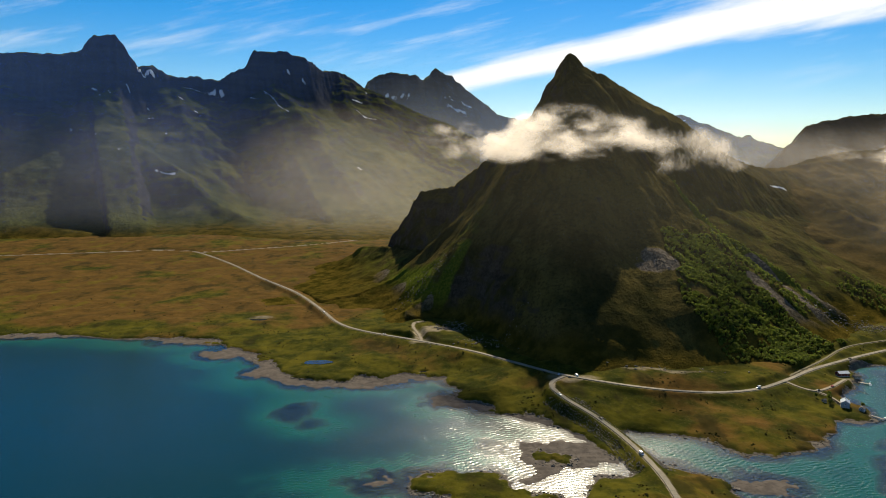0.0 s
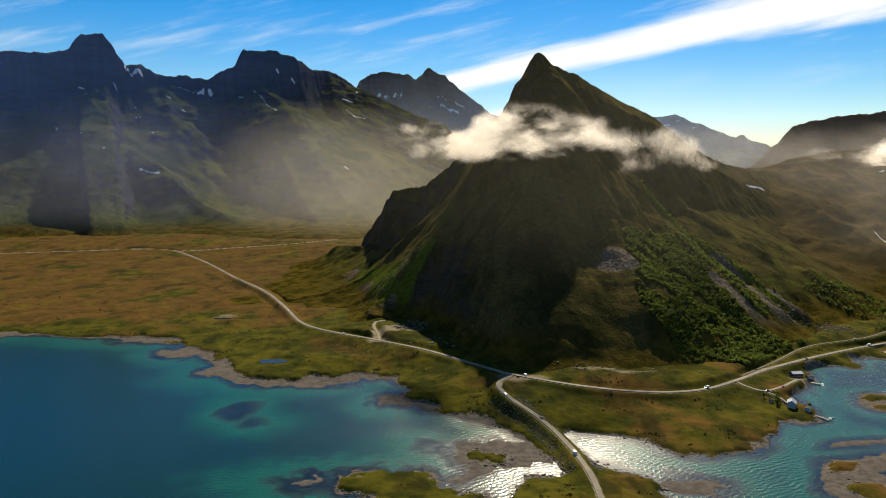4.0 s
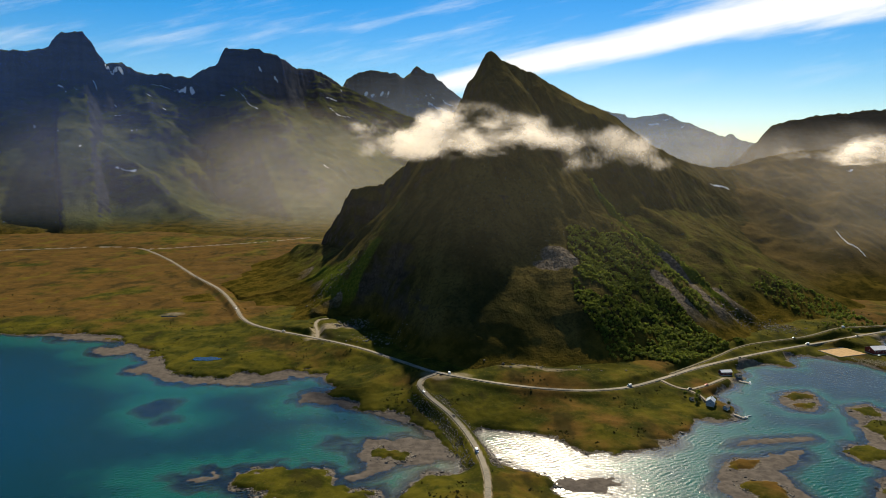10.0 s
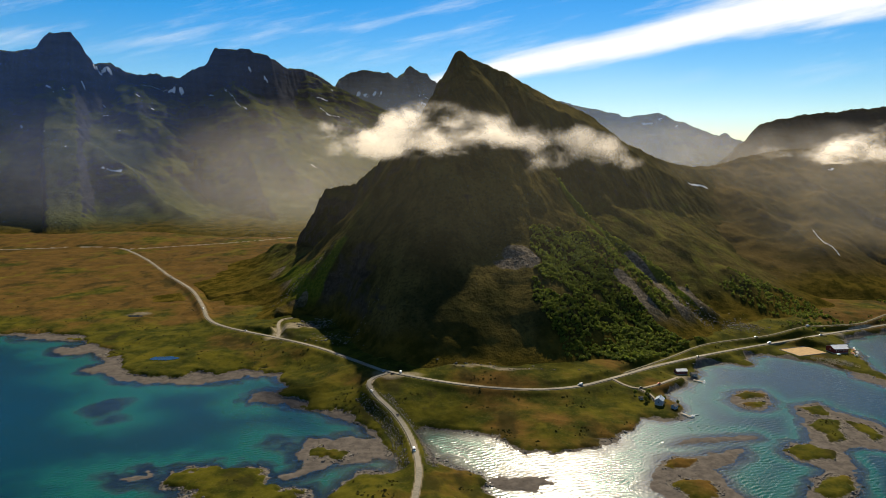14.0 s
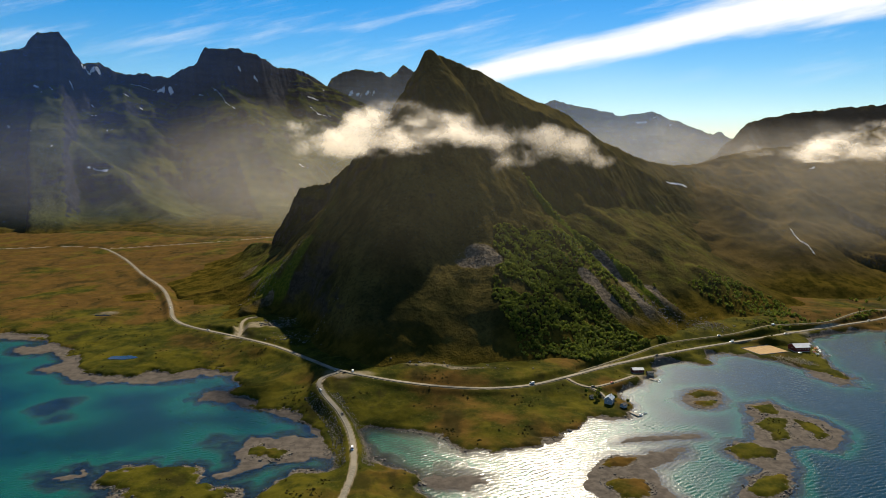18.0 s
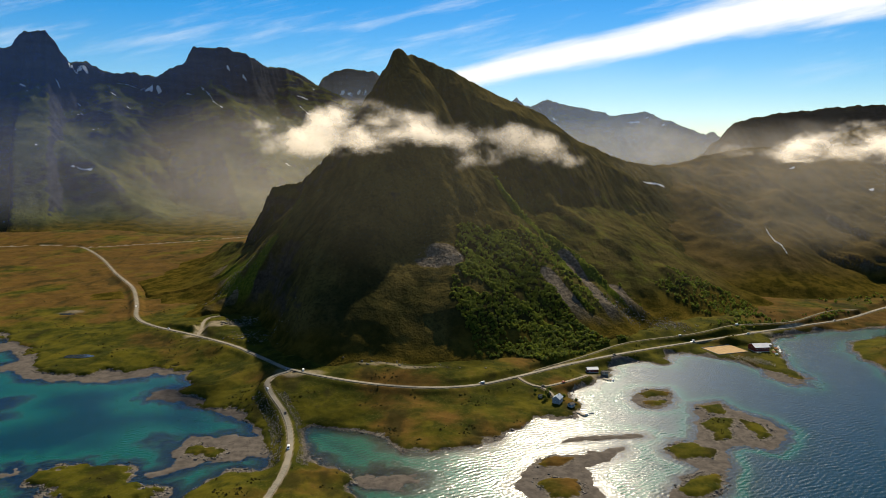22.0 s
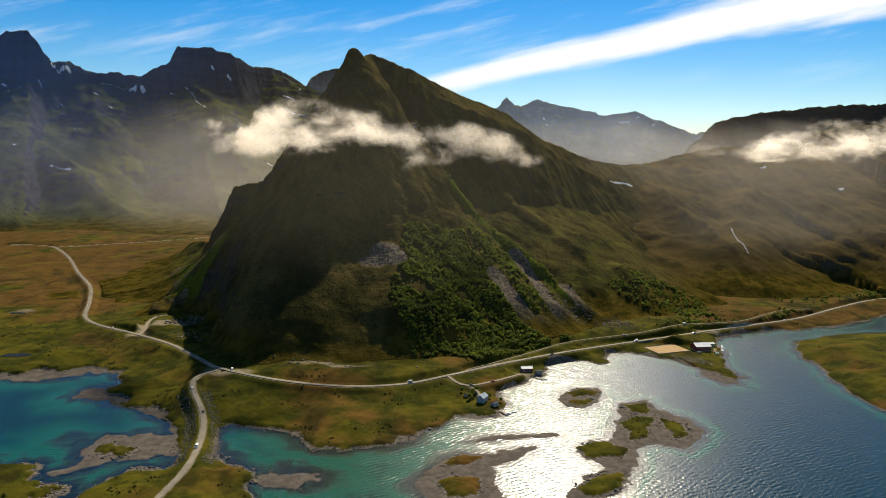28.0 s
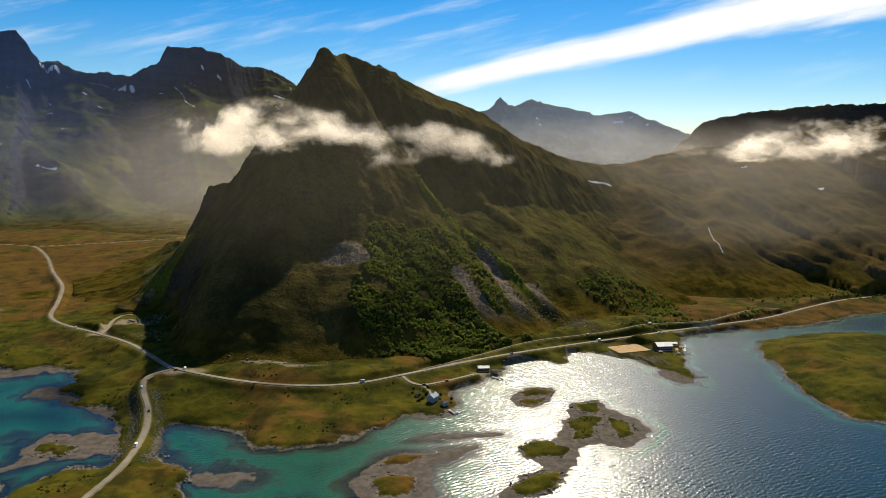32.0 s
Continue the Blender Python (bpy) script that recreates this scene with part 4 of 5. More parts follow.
# ---- painted valley haze, and clouds ----
def haze_tint_material(name, density, size, stretch, seed, soft, box, color=(0.96, 0.91, 0.85), low=None):
    """Haze painted on thin sheets: each lets most light pass and scatters the rest, tinted by color. box: centre and
    half sizes of the bank.
    """
    (cx, cy, cz), (hx, hy, hz) = box

    def build(n):
        g = n.nt.nodes.new("ShaderNodeNewGeometry")
        mp = n.nt.nodes.new("ShaderNodeMapping")
        mp.inputs["Location"].default_value = (seed * 7.3, seed * 3.1, 0)
        mp.inputs["Scale"].default_value = stretch
        n.nt.links.new(g.outputs["Position"], mp.inputs["Vector"])
        f = n.noise(size, 6, 0.56, mp.outputs[0])
        sep = n.nt.nodes.new("ShaderNodeSeparateXYZ")
        n.nt.links.new(g.outputs["Position"], sep.inputs[0])
        ex = n.math("POWER", n.math("ABSOLUTE", n.math("DIVIDE", n.math("SUBTRACT", sep.outputs[0], cx), hx)), 2.4)
        ez = n.math("POWER", n.math("ABSOLUTE", n.math("DIVIDE", n.math("SUBTRACT", sep.outputs[2], cz), hz)), 2.0)
        rim = n.math("SUBTRACT", 1.0, n.math("ADD", ex, ez))
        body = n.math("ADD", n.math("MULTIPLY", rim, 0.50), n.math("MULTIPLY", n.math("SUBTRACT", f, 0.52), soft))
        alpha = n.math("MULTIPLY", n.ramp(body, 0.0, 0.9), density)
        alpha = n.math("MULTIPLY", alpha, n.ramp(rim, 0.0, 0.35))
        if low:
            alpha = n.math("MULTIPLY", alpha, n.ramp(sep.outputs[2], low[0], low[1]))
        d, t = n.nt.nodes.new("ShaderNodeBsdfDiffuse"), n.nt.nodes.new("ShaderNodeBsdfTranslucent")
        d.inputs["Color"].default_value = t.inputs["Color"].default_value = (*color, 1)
        both, clear, mix = n.nt.nodes.new("ShaderNodeMixShader"), n.nt.nodes.new("ShaderNodeBsdfTransparent"), n.nt.nodes.new("ShaderNodeMixShader")
        both.inputs[0].default_value = 0.85
        n.nt.links.new(d.outputs[0], both.inputs[1])
        n.nt.links.new(t.outputs[0], both.inputs[2])
        n.nt.links.new(alpha, mix.inputs[0])
        n.nt.links.new(clear.outputs[0], mix.inputs[1])
        n.nt.links.new(both.outputs[0], mix.inputs[2])
        n.surface(mix.outputs[0])
    return material(name, build)


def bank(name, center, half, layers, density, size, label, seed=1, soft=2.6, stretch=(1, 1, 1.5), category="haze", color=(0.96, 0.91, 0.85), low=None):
    """A bank of painted haze: thin upright tinted sheets one behind another."""
    mat = haze_tint_material(name + "_tinted_sheet", density, size, stretch, seed, soft, (center, half), color, low)
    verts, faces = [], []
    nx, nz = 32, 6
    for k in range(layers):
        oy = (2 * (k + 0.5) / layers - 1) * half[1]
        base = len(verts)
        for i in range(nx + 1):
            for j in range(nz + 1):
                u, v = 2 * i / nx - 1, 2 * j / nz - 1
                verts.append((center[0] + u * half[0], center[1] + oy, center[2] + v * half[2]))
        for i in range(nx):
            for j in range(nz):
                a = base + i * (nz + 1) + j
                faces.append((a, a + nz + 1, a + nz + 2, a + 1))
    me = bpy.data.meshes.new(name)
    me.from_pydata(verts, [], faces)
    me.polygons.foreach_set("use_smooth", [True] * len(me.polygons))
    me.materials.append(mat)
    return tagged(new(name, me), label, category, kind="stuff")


def cloud_material(name, density, size, seed, color):
    """Droplets that thicken towards the middle line of a cloud and fray into wisps at its rim."""
    def build(n):
        g = n.nt.nodes.new("ShaderNodeNewGeometry")
        mp = n.nt.nodes.new("ShaderNodeMapping")
        mp.inputs["Location"].default_value = (seed * 71.3, seed * 37.1, seed * 13.0)
        mp.inputs["Rotation"].default_value = (0, radians(24), 0)
        mp.inputs["Scale"].default_value = (0.8, 0.8, 1.45)
        n.nt.links.new(g.outputs["Position"], mp.inputs["Vector"])
        swirl = n.nt.nodes.new("ShaderNodeTexNoise")
        swirl.inputs["Scale"].default_value, swirl.inputs["Detail"].default_value = 1.0 / (size * 0.55), 3.0
        n.nt.links.new(mp.outputs[0], swirl.inputs["Vector"])
        push = n.nt.nodes.new("ShaderNodeVectorMath")
        push.operation = "MULTIPLY_ADD"
        n.nt.links.new(swirl.outputs["Color"], push.inputs[0])
        push.inputs[1].default_value = (size * 0.7,) * 3
        n.nt.links.new(mp.outputs[0], push.inputs[2])
        f = n.noise(size, 9, 0.57, push.outputs[0])
        clump = n.noise(size * 1.5, 3, 0.5, mp.outputs[0])
        rim = n.math("SUBTRACT", 1.0, n.math("POWER", n.math("ABSOLUTE", n.attribute("rise")), 1.6))
        body = n.math("MULTIPLY", rim, n.attribute("thick"))
        body = n.math("ADD", n.math("MULTIPLY", body, 0.60), n.math("ADD", n.math("MULTIPLY", n.math("SUBTRACT", f, 0.52), 3.6), n.math("MULTIPLY", n.math("SUBTRACT", clump, 0.50), 1.1)))
        alpha = n.math("MULTIPLY", n.ramp(body, 0.0, 1.15), n.math("MULTIPLY", n.math("MULTIPLY", density, n.ramp(n.attribute("thick"), 0.0, 0.3)), n.ramp(rim, 0.0, 0.45)))
        d, t = n.nt.nodes.new("ShaderNodeBsdfDiffuse"), n.nt.nodes.new("ShaderNodeBsdfTranslucent")
        d.inputs["Color"].default_value = t.inputs["Color"].default_value = (*color, 1)
        both, clear, mix = n.nt.nodes.new("ShaderNodeMixShader"), n.nt.nodes.new("ShaderNodeBsdfTransparent"), n.nt.nodes.new("ShaderNodeMixShader")
        both.inputs[0].default_value = 0.85
        n.nt.links.new(d.outputs[0], both.inputs[1])
        n.nt.links.new(t.outputs[0], both.inputs[2])
        n.nt.links.new(alpha, mix.inputs[0])
        n.nt.links.new(clear.outputs[0], mix.inputs[1])
        n.nt.links.new(both.outputs[0], mix.inputs[2])
        n.surface(mix.outputs[0])
    return material(name, build)


def cloud(line, depth, layers, density, size, seed, label, color=(0.93, 0.86, 0.77)):
    """A long cloud: upright veils of droplets along a middle line of (x, y, z, half height), one behind another."""
    xs = np.linspace(line[0][0], line[-1][0], 90)
    ys, zs, hs = (np.interp(xs, [p[0] for p in line], [p[k] for p in line]) for k in (1, 2, 3))
    kernel = np.ones(7) / 7
    ys, zs, hs = (np.convolve(np.pad(a, 3, mode="edge"), kernel, mode="valid") for a in (ys, zs, hs))
    v = np.linspace(-1, 1, 13)
    along_it = np.linspace(0, 1, len(xs))
    taper = smooth(along_it, 0, 0.26) * smooth(along_it, 1, 0.88)
    verts, faces, rise, thick = [], [], [], []
    for k in range(layers):
        oy = (k + 0.5) / layers * 2 - 1
        start = len(verts)
        for i in range(len(xs)):
            for w in v:
                verts.append((xs[i], ys[i] + oy * depth, zs[i] + w * hs[i] * (1.0 - 0.12 * abs(oy))))
                rise.append(w)
                thick.append(taper[i])
        for i in range(len(xs) - 1):
            for j in range(len(v) - 1):
                a = start + i * len(v) + j
                faces.append((a, a + len(v), a + len(v) + 1, a + 1))
    me = bpy.data.meshes.new("cloud")
    me.from_pydata(verts, [], faces)
    me.polygons.foreach_set("use_smooth", [True] * len(me.polygons))
    for key, values in (("rise", rise), ("thick", thick)):
        me.attributes.new(key, "FLOAT", "POINT").data.foreach_set("value", values)
    me.materials.append(cloud_material("cloud_tinted_sheet", density, size, seed, color))
    return tagged(new("cloud", me), label, "cloud", kind="stuff")


cloud([(-50, 1110, 272, 24), (-10, 1075, 276, 30), (64, 1000, 274, 34), (124, 945, 283, 46), (183, 915, 286, 46), (238, 905, 275, 46), (293, 909, 262, 46), (353, 962, 268, 38), (414, 1032, 269, 38), (480, 1097, 260, 32), (570, 1180, 248, 24)],
      20, 3, 0.47, 66, 3, "low white cloud wrapped round the mountain below its summit")
cloud([(960, 1690, 268, 18), (1040, 1690, 270, 28), (1103, 1690, 270, 34), (1200, 1690, 280, 50), (1307, 1690, 290, 66), (1450, 1690, 296, 74), (1600, 1690, 300, 74), (1950, 1690, 304, 78)],
      40, 3, 0.60, 110, 5, "bright white cloud lying along the rocky hill")
# warm tinted sheet lifts the shaded flank with painted airlight
bank("haze", (400, 700, 250), (560, 5, 210), 1, 0.028, 400, "thin warm sheet that paints haze before the dark flank", 7, 0.6, category="haze", color=(0.96, 0.88, 0.72), low=(70, 210))
# bluish airlight over the valley is put into this sheet's colour
bank("haze", (-650, 1760, 190), (1350, 150, 240), 1, 0.105, 420, "thin bluish sheet that paints haze over the valley", 3, 0.7, category="haze", color=(0.52, 0.58, 0.84), low=(15, 120))
# pale and warm airlight at saddle and hill, painted by two sheets
bank("haze", (1050, 1930, 270), (700, 60, 110), 1, 0.22, 300, "thin pale sheet that paints haze in the saddle", 4, 0.9, category="haze")
bank("haze", (1060, 1450, 235), (420, 5, 120), 1, 0.11, 300, "thin warm sheet that paints sunlit haze below the cloud on the hill", 12, 0.6, category="haze", color=(0.94, 0.84, 0.72), low=(120, 230))
# warm glow at the valley mouth is put into the sheet's colour
bank("haze", (-130, 1640, 170), (430, 60, 230), 1, 0.21, 300, "warm sheet that paints sunlit haze at the mouth of the valley", 6, 0.5, category="haze", color=(0.98, 0.88, 0.66), low=(20, 110))
# blue airlight before range and distance, painted by two tinted sheets
bank("haze", (-1350, 1980, 560), (1450, 60, 430), 1, 0.095, 700, "faint blue sheet that paints shade haze before the range", 8, 0.4, category="haze", color=(0.16, 0.34, 0.95))
bank("haze", (900, 3700, 400), (1900, 100, 440), 1, 0.21, 900, "faint blue sheet that paints distance haze", 5, 0.5, category="haze", color=(0.50, 0.66, 0.98))
# airlight before the hill is painted by a translucent sheet
bank("haze", (1080, 1230, 170), (420, 5, 140), 1, 0.07, 260, "thin warm sheet that paints haze before the heath hill", 9, 0.7, category="haze", low=(30, 120))


# ---- surfaces for things ----
def surface_z(x, y):
    """Height of whatever ground or slope lies at a place."""
    x, y = np.asarray(x, float), np.asarray(y, float)
    g = ground_fields(x, y)[0]
    return np.maximum(g, smax(peak_height(x, y), g - 2.0, 18))


def ground_at(x, y):
    return float(surface_z([x], [y])[0])


ICO = bmesh.new()
bmesh.ops.create_icosphere(ICO, subdivisions=1, radius=1.0)
ICO_V, ICO_F = np.array([v.co[:] for v in ICO.verts]), np.array([[v.index for v in f.verts] for f in ICO.faces])
ICO.free()


def scatter(name, places, sizes, mat, label, category, base=(ICO_V, ICO_F), rough=0.25, squash=0.7, lift=0.2, seed=1, kind="stuff"):
    """Many small uneven lumps joined into one mesh."""
    rng = np.random.default_rng(seed)
    V, F = base
    n, k = len(places), len(V)
    scale = sizes[:, None, None] * (1 + rough * rng.standard_normal((n, k, 1)) * 0.6)
    stretch = np.stack([1 + 0.25 * rng.standard_normal(n), 1 + 0.25 * rng.standard_normal(n), squash * (1 + 0.2 * rng.standard_normal(n))], -1)[:, None, :]
    ang = rng.uniform(0, 6.28, n)
    R = np.stack([np.cos(ang), -np.sin(ang), np.zeros(n), np.sin(ang), np.cos(ang), np.zeros(n), np.zeros(n), np.zeros(n), np.ones(n)], -1).reshape(n, 3, 3)
    co = np.einsum("nij,nkj->nki", R, V[None] * scale * stretch) + places[:, None, :]
    co[:, :, 2] += (sizes * lift)[:, None]
    faces = (F[None] + (np.arange(n) * k)[:, None, None]).reshape(-1, 3)
    me = bpy.data.meshes.new(name)
    me.vertices.add(n * k)
    me.vertices.foreach_set("co", co.astype(np.float32).ravel())
    me.loops.add(faces.size)
    me.loops.foreach_set("vertex_index", faces.astype(np.int32).ravel())
    me.polygons.add(len(faces))
    me.polygons.foreach_set("loop_start", np.arange(0, faces.size, 3, dtype=np.int32))
    me.update(calc_edges=True)
    me.materials.append(mat)
    return tagged(new(name, me), label, category, kind=kind)


def leaves(name, places, sizes, mat, label, category, count=28, leaf=0.45, tall=1.0, seed=1, kind="stuff"):
    """Crowns of loose leaf clumps: small tilted blades spread through an uneven egg."""
    rng = np.random.default_rng(seed)
    n = len(places) * count
    u = rng.standard_normal((n, 3))
    u /= np.linalg.norm(u, axis=1)[:, None]
    r = np.repeat(sizes, count)[:, None]
    c = np.repeat(places, count, axis=0) + u * rng.uniform(0.25, 1.0, (n, 1)) ** 0.5 * r * np.array([1, 1, tall]) + np.array([0, 0, 1]) * r * tall * 0.85
    a = np.cross(u + 0.6 * rng.standard_normal((n, 3)), rng.standard_normal((n, 3)))
    a /= np.linalg.norm(a, axis=1)[:, None]
    b = np.cross(u + 0.5 * rng.standard_normal((n, 3)), a)
    b /= np.linalg.norm(b, axis=1)[:, None]
    h = r * leaf * rng.uniform(0.6, 1.2, (n, 1))
    k = rng.uniform(0.6, 1.0, (n, 1))
    co = np.stack([c - a * h - b * h * k, c + a * h * k - b * h, c + a * h + b * h * k, c - a * h * k + b * h], 1)
    me = bpy.data.meshes.new(name)
    me.vertices.add(n * 4)
    me.vertices.foreach_set("co", co.astype(np.float32).ravel())
    me.loops.add(n * 4)
    me.loops.foreach_set("vertex_index", np.arange(n * 4, dtype=np.int32))
    me.polygons.add(n)
    me.polygons.foreach_set("loop_start", np.arange(0, n * 4, 4, dtype=np.int32))
    me.update(calc_edges=True)
    me.materials.append(mat)
    return tagged(new(name, me), label, category, kind=kind)


def build_foliage(a, b):
    def build(n):
        g = n.nt.nodes.new("ShaderNodeNewGeometry")
        col = n.mix(g.outputs["Random Per Island"], a, b)
        col = n.mix(n.ramp(n.noise(0.9, 4), 0.45, 0.65), col, tuple(c * 0.65 for c in a))
        d = n.principled(col, 0.75, 0, n.bump(n.noise(0.5, 4, 0.7), 1.0, 0.6), 0.2)
        t = n.nt.nodes.new("ShaderNodeBsdfTranslucent")
        n.put(t.inputs["Color"], col)
        mix = n.nt.nodes.new("ShaderNodeMixShader")
        mix.inputs[0].default_value = 0.62
        n.nt.links.new(d, mix.inputs[1])
        n.nt.links.new(t.outputs[0], mix.inputs[2])
        n.surface(mix.outputs[0])
    return build


def build_boulder(n):
    g = n.nt.nodes.new("ShaderNodeNewGeometry")
    col = n.mix(g.outputs["Random Per Island"], (0.0423, 0.0377, 0.0308), (0.1694, 0.1463, 0.1193))
    n.surface(n.principled(n.mix(n.ramp(n.noise(0.7, 4), 0.5, 0.7), col, (0.0385, 0.037, 0.0308)), 0.85, 0, n.bump(n.noise(0.4, 5), 0.7, 0.2), 0.3))


MAT_BIRCH = material("birch_leaves", build_foliage((0.090, 0.125, 0.016), (0.190, 0.215, 0.030)))
MAT_SHRUB = material("heath_shrubs", build_foliage((0.036, 0.038, 0.008), (0.078, 0.066, 0.014)))
MAT_BOULDER = material("shore_boulders", build_boulder)


def sample_in(poly, count, seed):
    rng = np.random.default_rng(seed)
    p = np.array(poly, float)
    x, y = rng.uniform(p[:, 0].min(), p[:, 0].max(), count), rng.uniform(p[:, 1].min(), p[:, 1].max(), count)
    k = inside_distance(x, y, poly) + 12 * fbm(x, y, 40, 3, 0.5, seed) > 0
    return x[k], y[k]


def sample_line(line, width, count, seed):
    rng = np.random.default_rng(seed)
    p = np.array(curve_points([(*q, 0) for q in line], 4))
    q = p[rng.integers(0, len(p), count)]
    return q[:, 0] + rng.normal(0, width, count), q[:, 1] + rng.normal(0, width, count)


# ---- birch wood on the flank ----
def birch_wood():
    sets = [sample_in([(325, 935), (400, 965), (450, 905), (520, 855), (548, 828), (440, 742), (345, 728), (312, 800)], 9500, 1),
            sample_line([(392, 1080), (490, 1008), (580, 935)], 9, 420, 2), sample_in([(640, 1010), (700, 950), (800, 950), (790, 1040), (690, 1075)], 900, 3),
            sample_line([(700, 905), (760, 925), (840, 950), (930, 1000)], 7, 380, 4), sample_line([(430, 975), (520, 900)], 14, 420, 5), sample_in([(420, 1000), (480, 960), (560, 880), (500, 870), (420, 940)], 500, 6),
            sample_line([(980, 1090), (1120, 1130), (1250, 1160)], 20, 160, 7)]
    x, y = np.concatenate([a for a, _ in sets]), np.concatenate([b for _, b in sets])
    keep = (fbm(x, y, 30, 3, 0.55, 61) > -0.34) & (peak_scree(x, y, 0 * x) < 0.35)
    x, y = x[keep], y[keep]
    clear = np.ones(len(x), bool)
    for line, width in ROADS:
        clear &= along(x, y, line)[0] > width + 3
    x, y = x[clear], y[clear]
    z = surface_z(x, y)
    rng = np.random.default_rng(9)
    size = rng.uniform(0.9, 2.1, len(x)) * (1 + 0.35 * fbm(x, y, 25, 2, 0.5, 63))
    size = np.clip(size, 0.6, 2.6)
    return leaves("birch_wood", np.stack([x, y, z], -1), size, MAT_BIRCH, "dense low birch wood on the mountain flank", "wood", 26, 0.46, 1.05, 3)


birch_wood()


def shore_rocks():
    rng = np.random.default_rng(4)
    near = (GY > 430) & (GY < 950) & (GX > -600) & (GX < 1050)
    edge = np.flatnonzero((near & (firm > -5) & (firm < 2.0)).ravel())
    pick = rng.choice(edge, 5200)
    # clumps, not an even line
    x, y = GX.ravel()[pick] + rng.normal(0, 0.6, len(pick)), GY.ravel()[pick] + rng.normal(0, 0.6, len(pick))
    k = fbm(x, y, 38, 3, 0.6, 91) > 0.0
    x, y, z = x[k], y[k], GZ.ravel()[pick][k]
    size = np.clip(rng.lognormal(-0.7, 0.45, len(x)), 0.2, 1.7)
    scatter("shore_rocks", np.stack([x, y, z], -1), size, MAT_BOULDER, "grey and dark boulders strewn along the tide line", "rocks", rough=0.35, squash=0.65, lift=0.1, seed=5)
    # rock fill of the causeway
    p = np.array(curve_points(ROAD_SOUTH, 2))
    p = p[(p[:, 1] > 492) & (p[:, 1] < 628)]
    q = p[rng.integers(0, len(p), 1700)]
    off = rng.uniform(6.5, 17, len(q)) * np.where(rng.random(len(q)) < 0.5, -1, 1)
    x, y = q[:, 0] + off, q[:, 1] + rng.normal(0, 1, len(q))
    z = surface_z(x, y)
    scatter("rock_fill", np.stack([x, y, z], -1), np.clip(rng.lognormal(-0.9, 0.4, len(x)), 0.2, 0.8), MAT_BOULDER, "loose stone fill on the causeway banks", "rocks", rough=0.35, squash=0.75, lift=0.15, seed=6)
    # fallen stones under the gullies, in the quarry and on the shoulder
    parts = []
    for cx, cy, rx, ry, n in ((300, 860, 22, 14, 110), (556, 905, 26, 22, 320), (620, 900, 30, 22, 360), (18, 864, 16, 8, 70), (-10, 990, 40, 30, 260), (262, 692, 50, 6, 50), (70, 800, 40, 20, 200), (30, 880, 20, 20, 160)):
        parts.append(np.stack([cx + rx * rng.normal(0, 0.6, n), cy + ry * rng.normal(0, 0.6, n)], -1))
    xy = np.concatenate(parts)
    z = surface_z(xy[:, 0], xy[:, 1])
    scatter("fallen_stones", np.column_stack([xy, z]), np.clip(rng.lognormal(-0.45, 0.5, len(z)), 0.3, 2.0), MAT_BOULDER, "fallen grey stones below the gullies", "rocks", rough=0.35, squash=0.7, lift=0.15, seed=7)


shore_rocks()


def heath_shrubs():
    rng = np.random.default_rng(14)
    near = (GY > 430) & (GY < 1100) & (GX > -700) & (GX < 1100)
    inland = np.flatnonzero((near & (firm > 6) & (gravel < 0.1)).ravel())
    pick = rng.choice(inland, 15000)
    x, y, z = GX.ravel()[pick], GY.ravel()[pick], GZ.ravel()[pick]
    k = fbm(x, y, 44, 4, 0.6, 95) > 0.34 + 0.5 * smooth(x, 740, 820)
    for line, width in ROADS:
        k &= along(x, y, line)[0] > width * 0.5 + 2
    x, y, z = x[k], y[k], z[k]
    size = np.clip(rng.lognormal(-0.6, 0.4, len(x)), 0.25, 1.1)
    leaves("heath_shrubs", np.stack([x, y, z], -1), size, MAT_SHRUB, "low dark willow and heather shrubs on the heath", "shrubs", 12, 0.6, 0.34, 8)


heath_shrubs()


# ---- solids ----
def box(bm, x0, x1, y0, y1, z0, z1, bevel=0.0):
    made = bmesh.ops.create_cube(bm, size=1.0)
    bmesh.ops.scale(bm, vec=(x1 - x0, y1 - y0, z1 - z0), verts=made["verts"])
    bmesh.ops.translate(bm, vec=((x0 + x1) / 2, (y0 + y1) / 2, (z0 + z1) / 2), verts=made["verts"])
    if bevel:
        edges = list({e for v in made["verts"] for e in v.link_edges})
        bmesh.ops.bevel(bm, geom=edges, offset=bevel, segments=2, affect="EDGES", profile=0.6)
    return bm


def solid(x0, x1, y0, y1, z0, z1, bevel=0.0):
    return box(bmesh.new(), x0, x1, y0, y1, z0, z1, bevel)


def loft(sections, close=True):
    """A skin over rings of points, one ring after another, with both ends closed."""
    bm = bmesh.new()
    rings = [[bm.verts.new(p) for p in ring] for ring in sections]
    for a, b in zip(rings, rings[1:]):
        n = len(a)
        for i in range(n if close else n - 1):
            bm.faces.new((a[i], a[(i + 1) % n], b[(i + 1) % n], b[i]))
    if close:
        bm.faces.new(rings[0])
        bm.faces.new(rings[-1])
    bmesh.ops.recalc_face_normals(bm, faces=bm.faces)
    return bm


def rod(p, q, r, sides=6):
    p, q = Vector(p), Vector(q)
    turn = (q - p).to_track_quat("Z", "Y")
    ring = [turn @ Vector((r * math.cos(2 * math.pi * i / sides), r * math.sin(2 * math.pi * i / sides), 0)) for i in range(sides)]
    return loft([[p + v for v in ring], [q + v for v in ring]])


def disc(axis_len, r, sides=14):
    return rod((0, -axis_len / 2, 0), (0, axis_len / 2, 0), r, sides)


def base(name, label, category, group=""):
    ob = new(name)
    return tagged(ob, label, category, group)


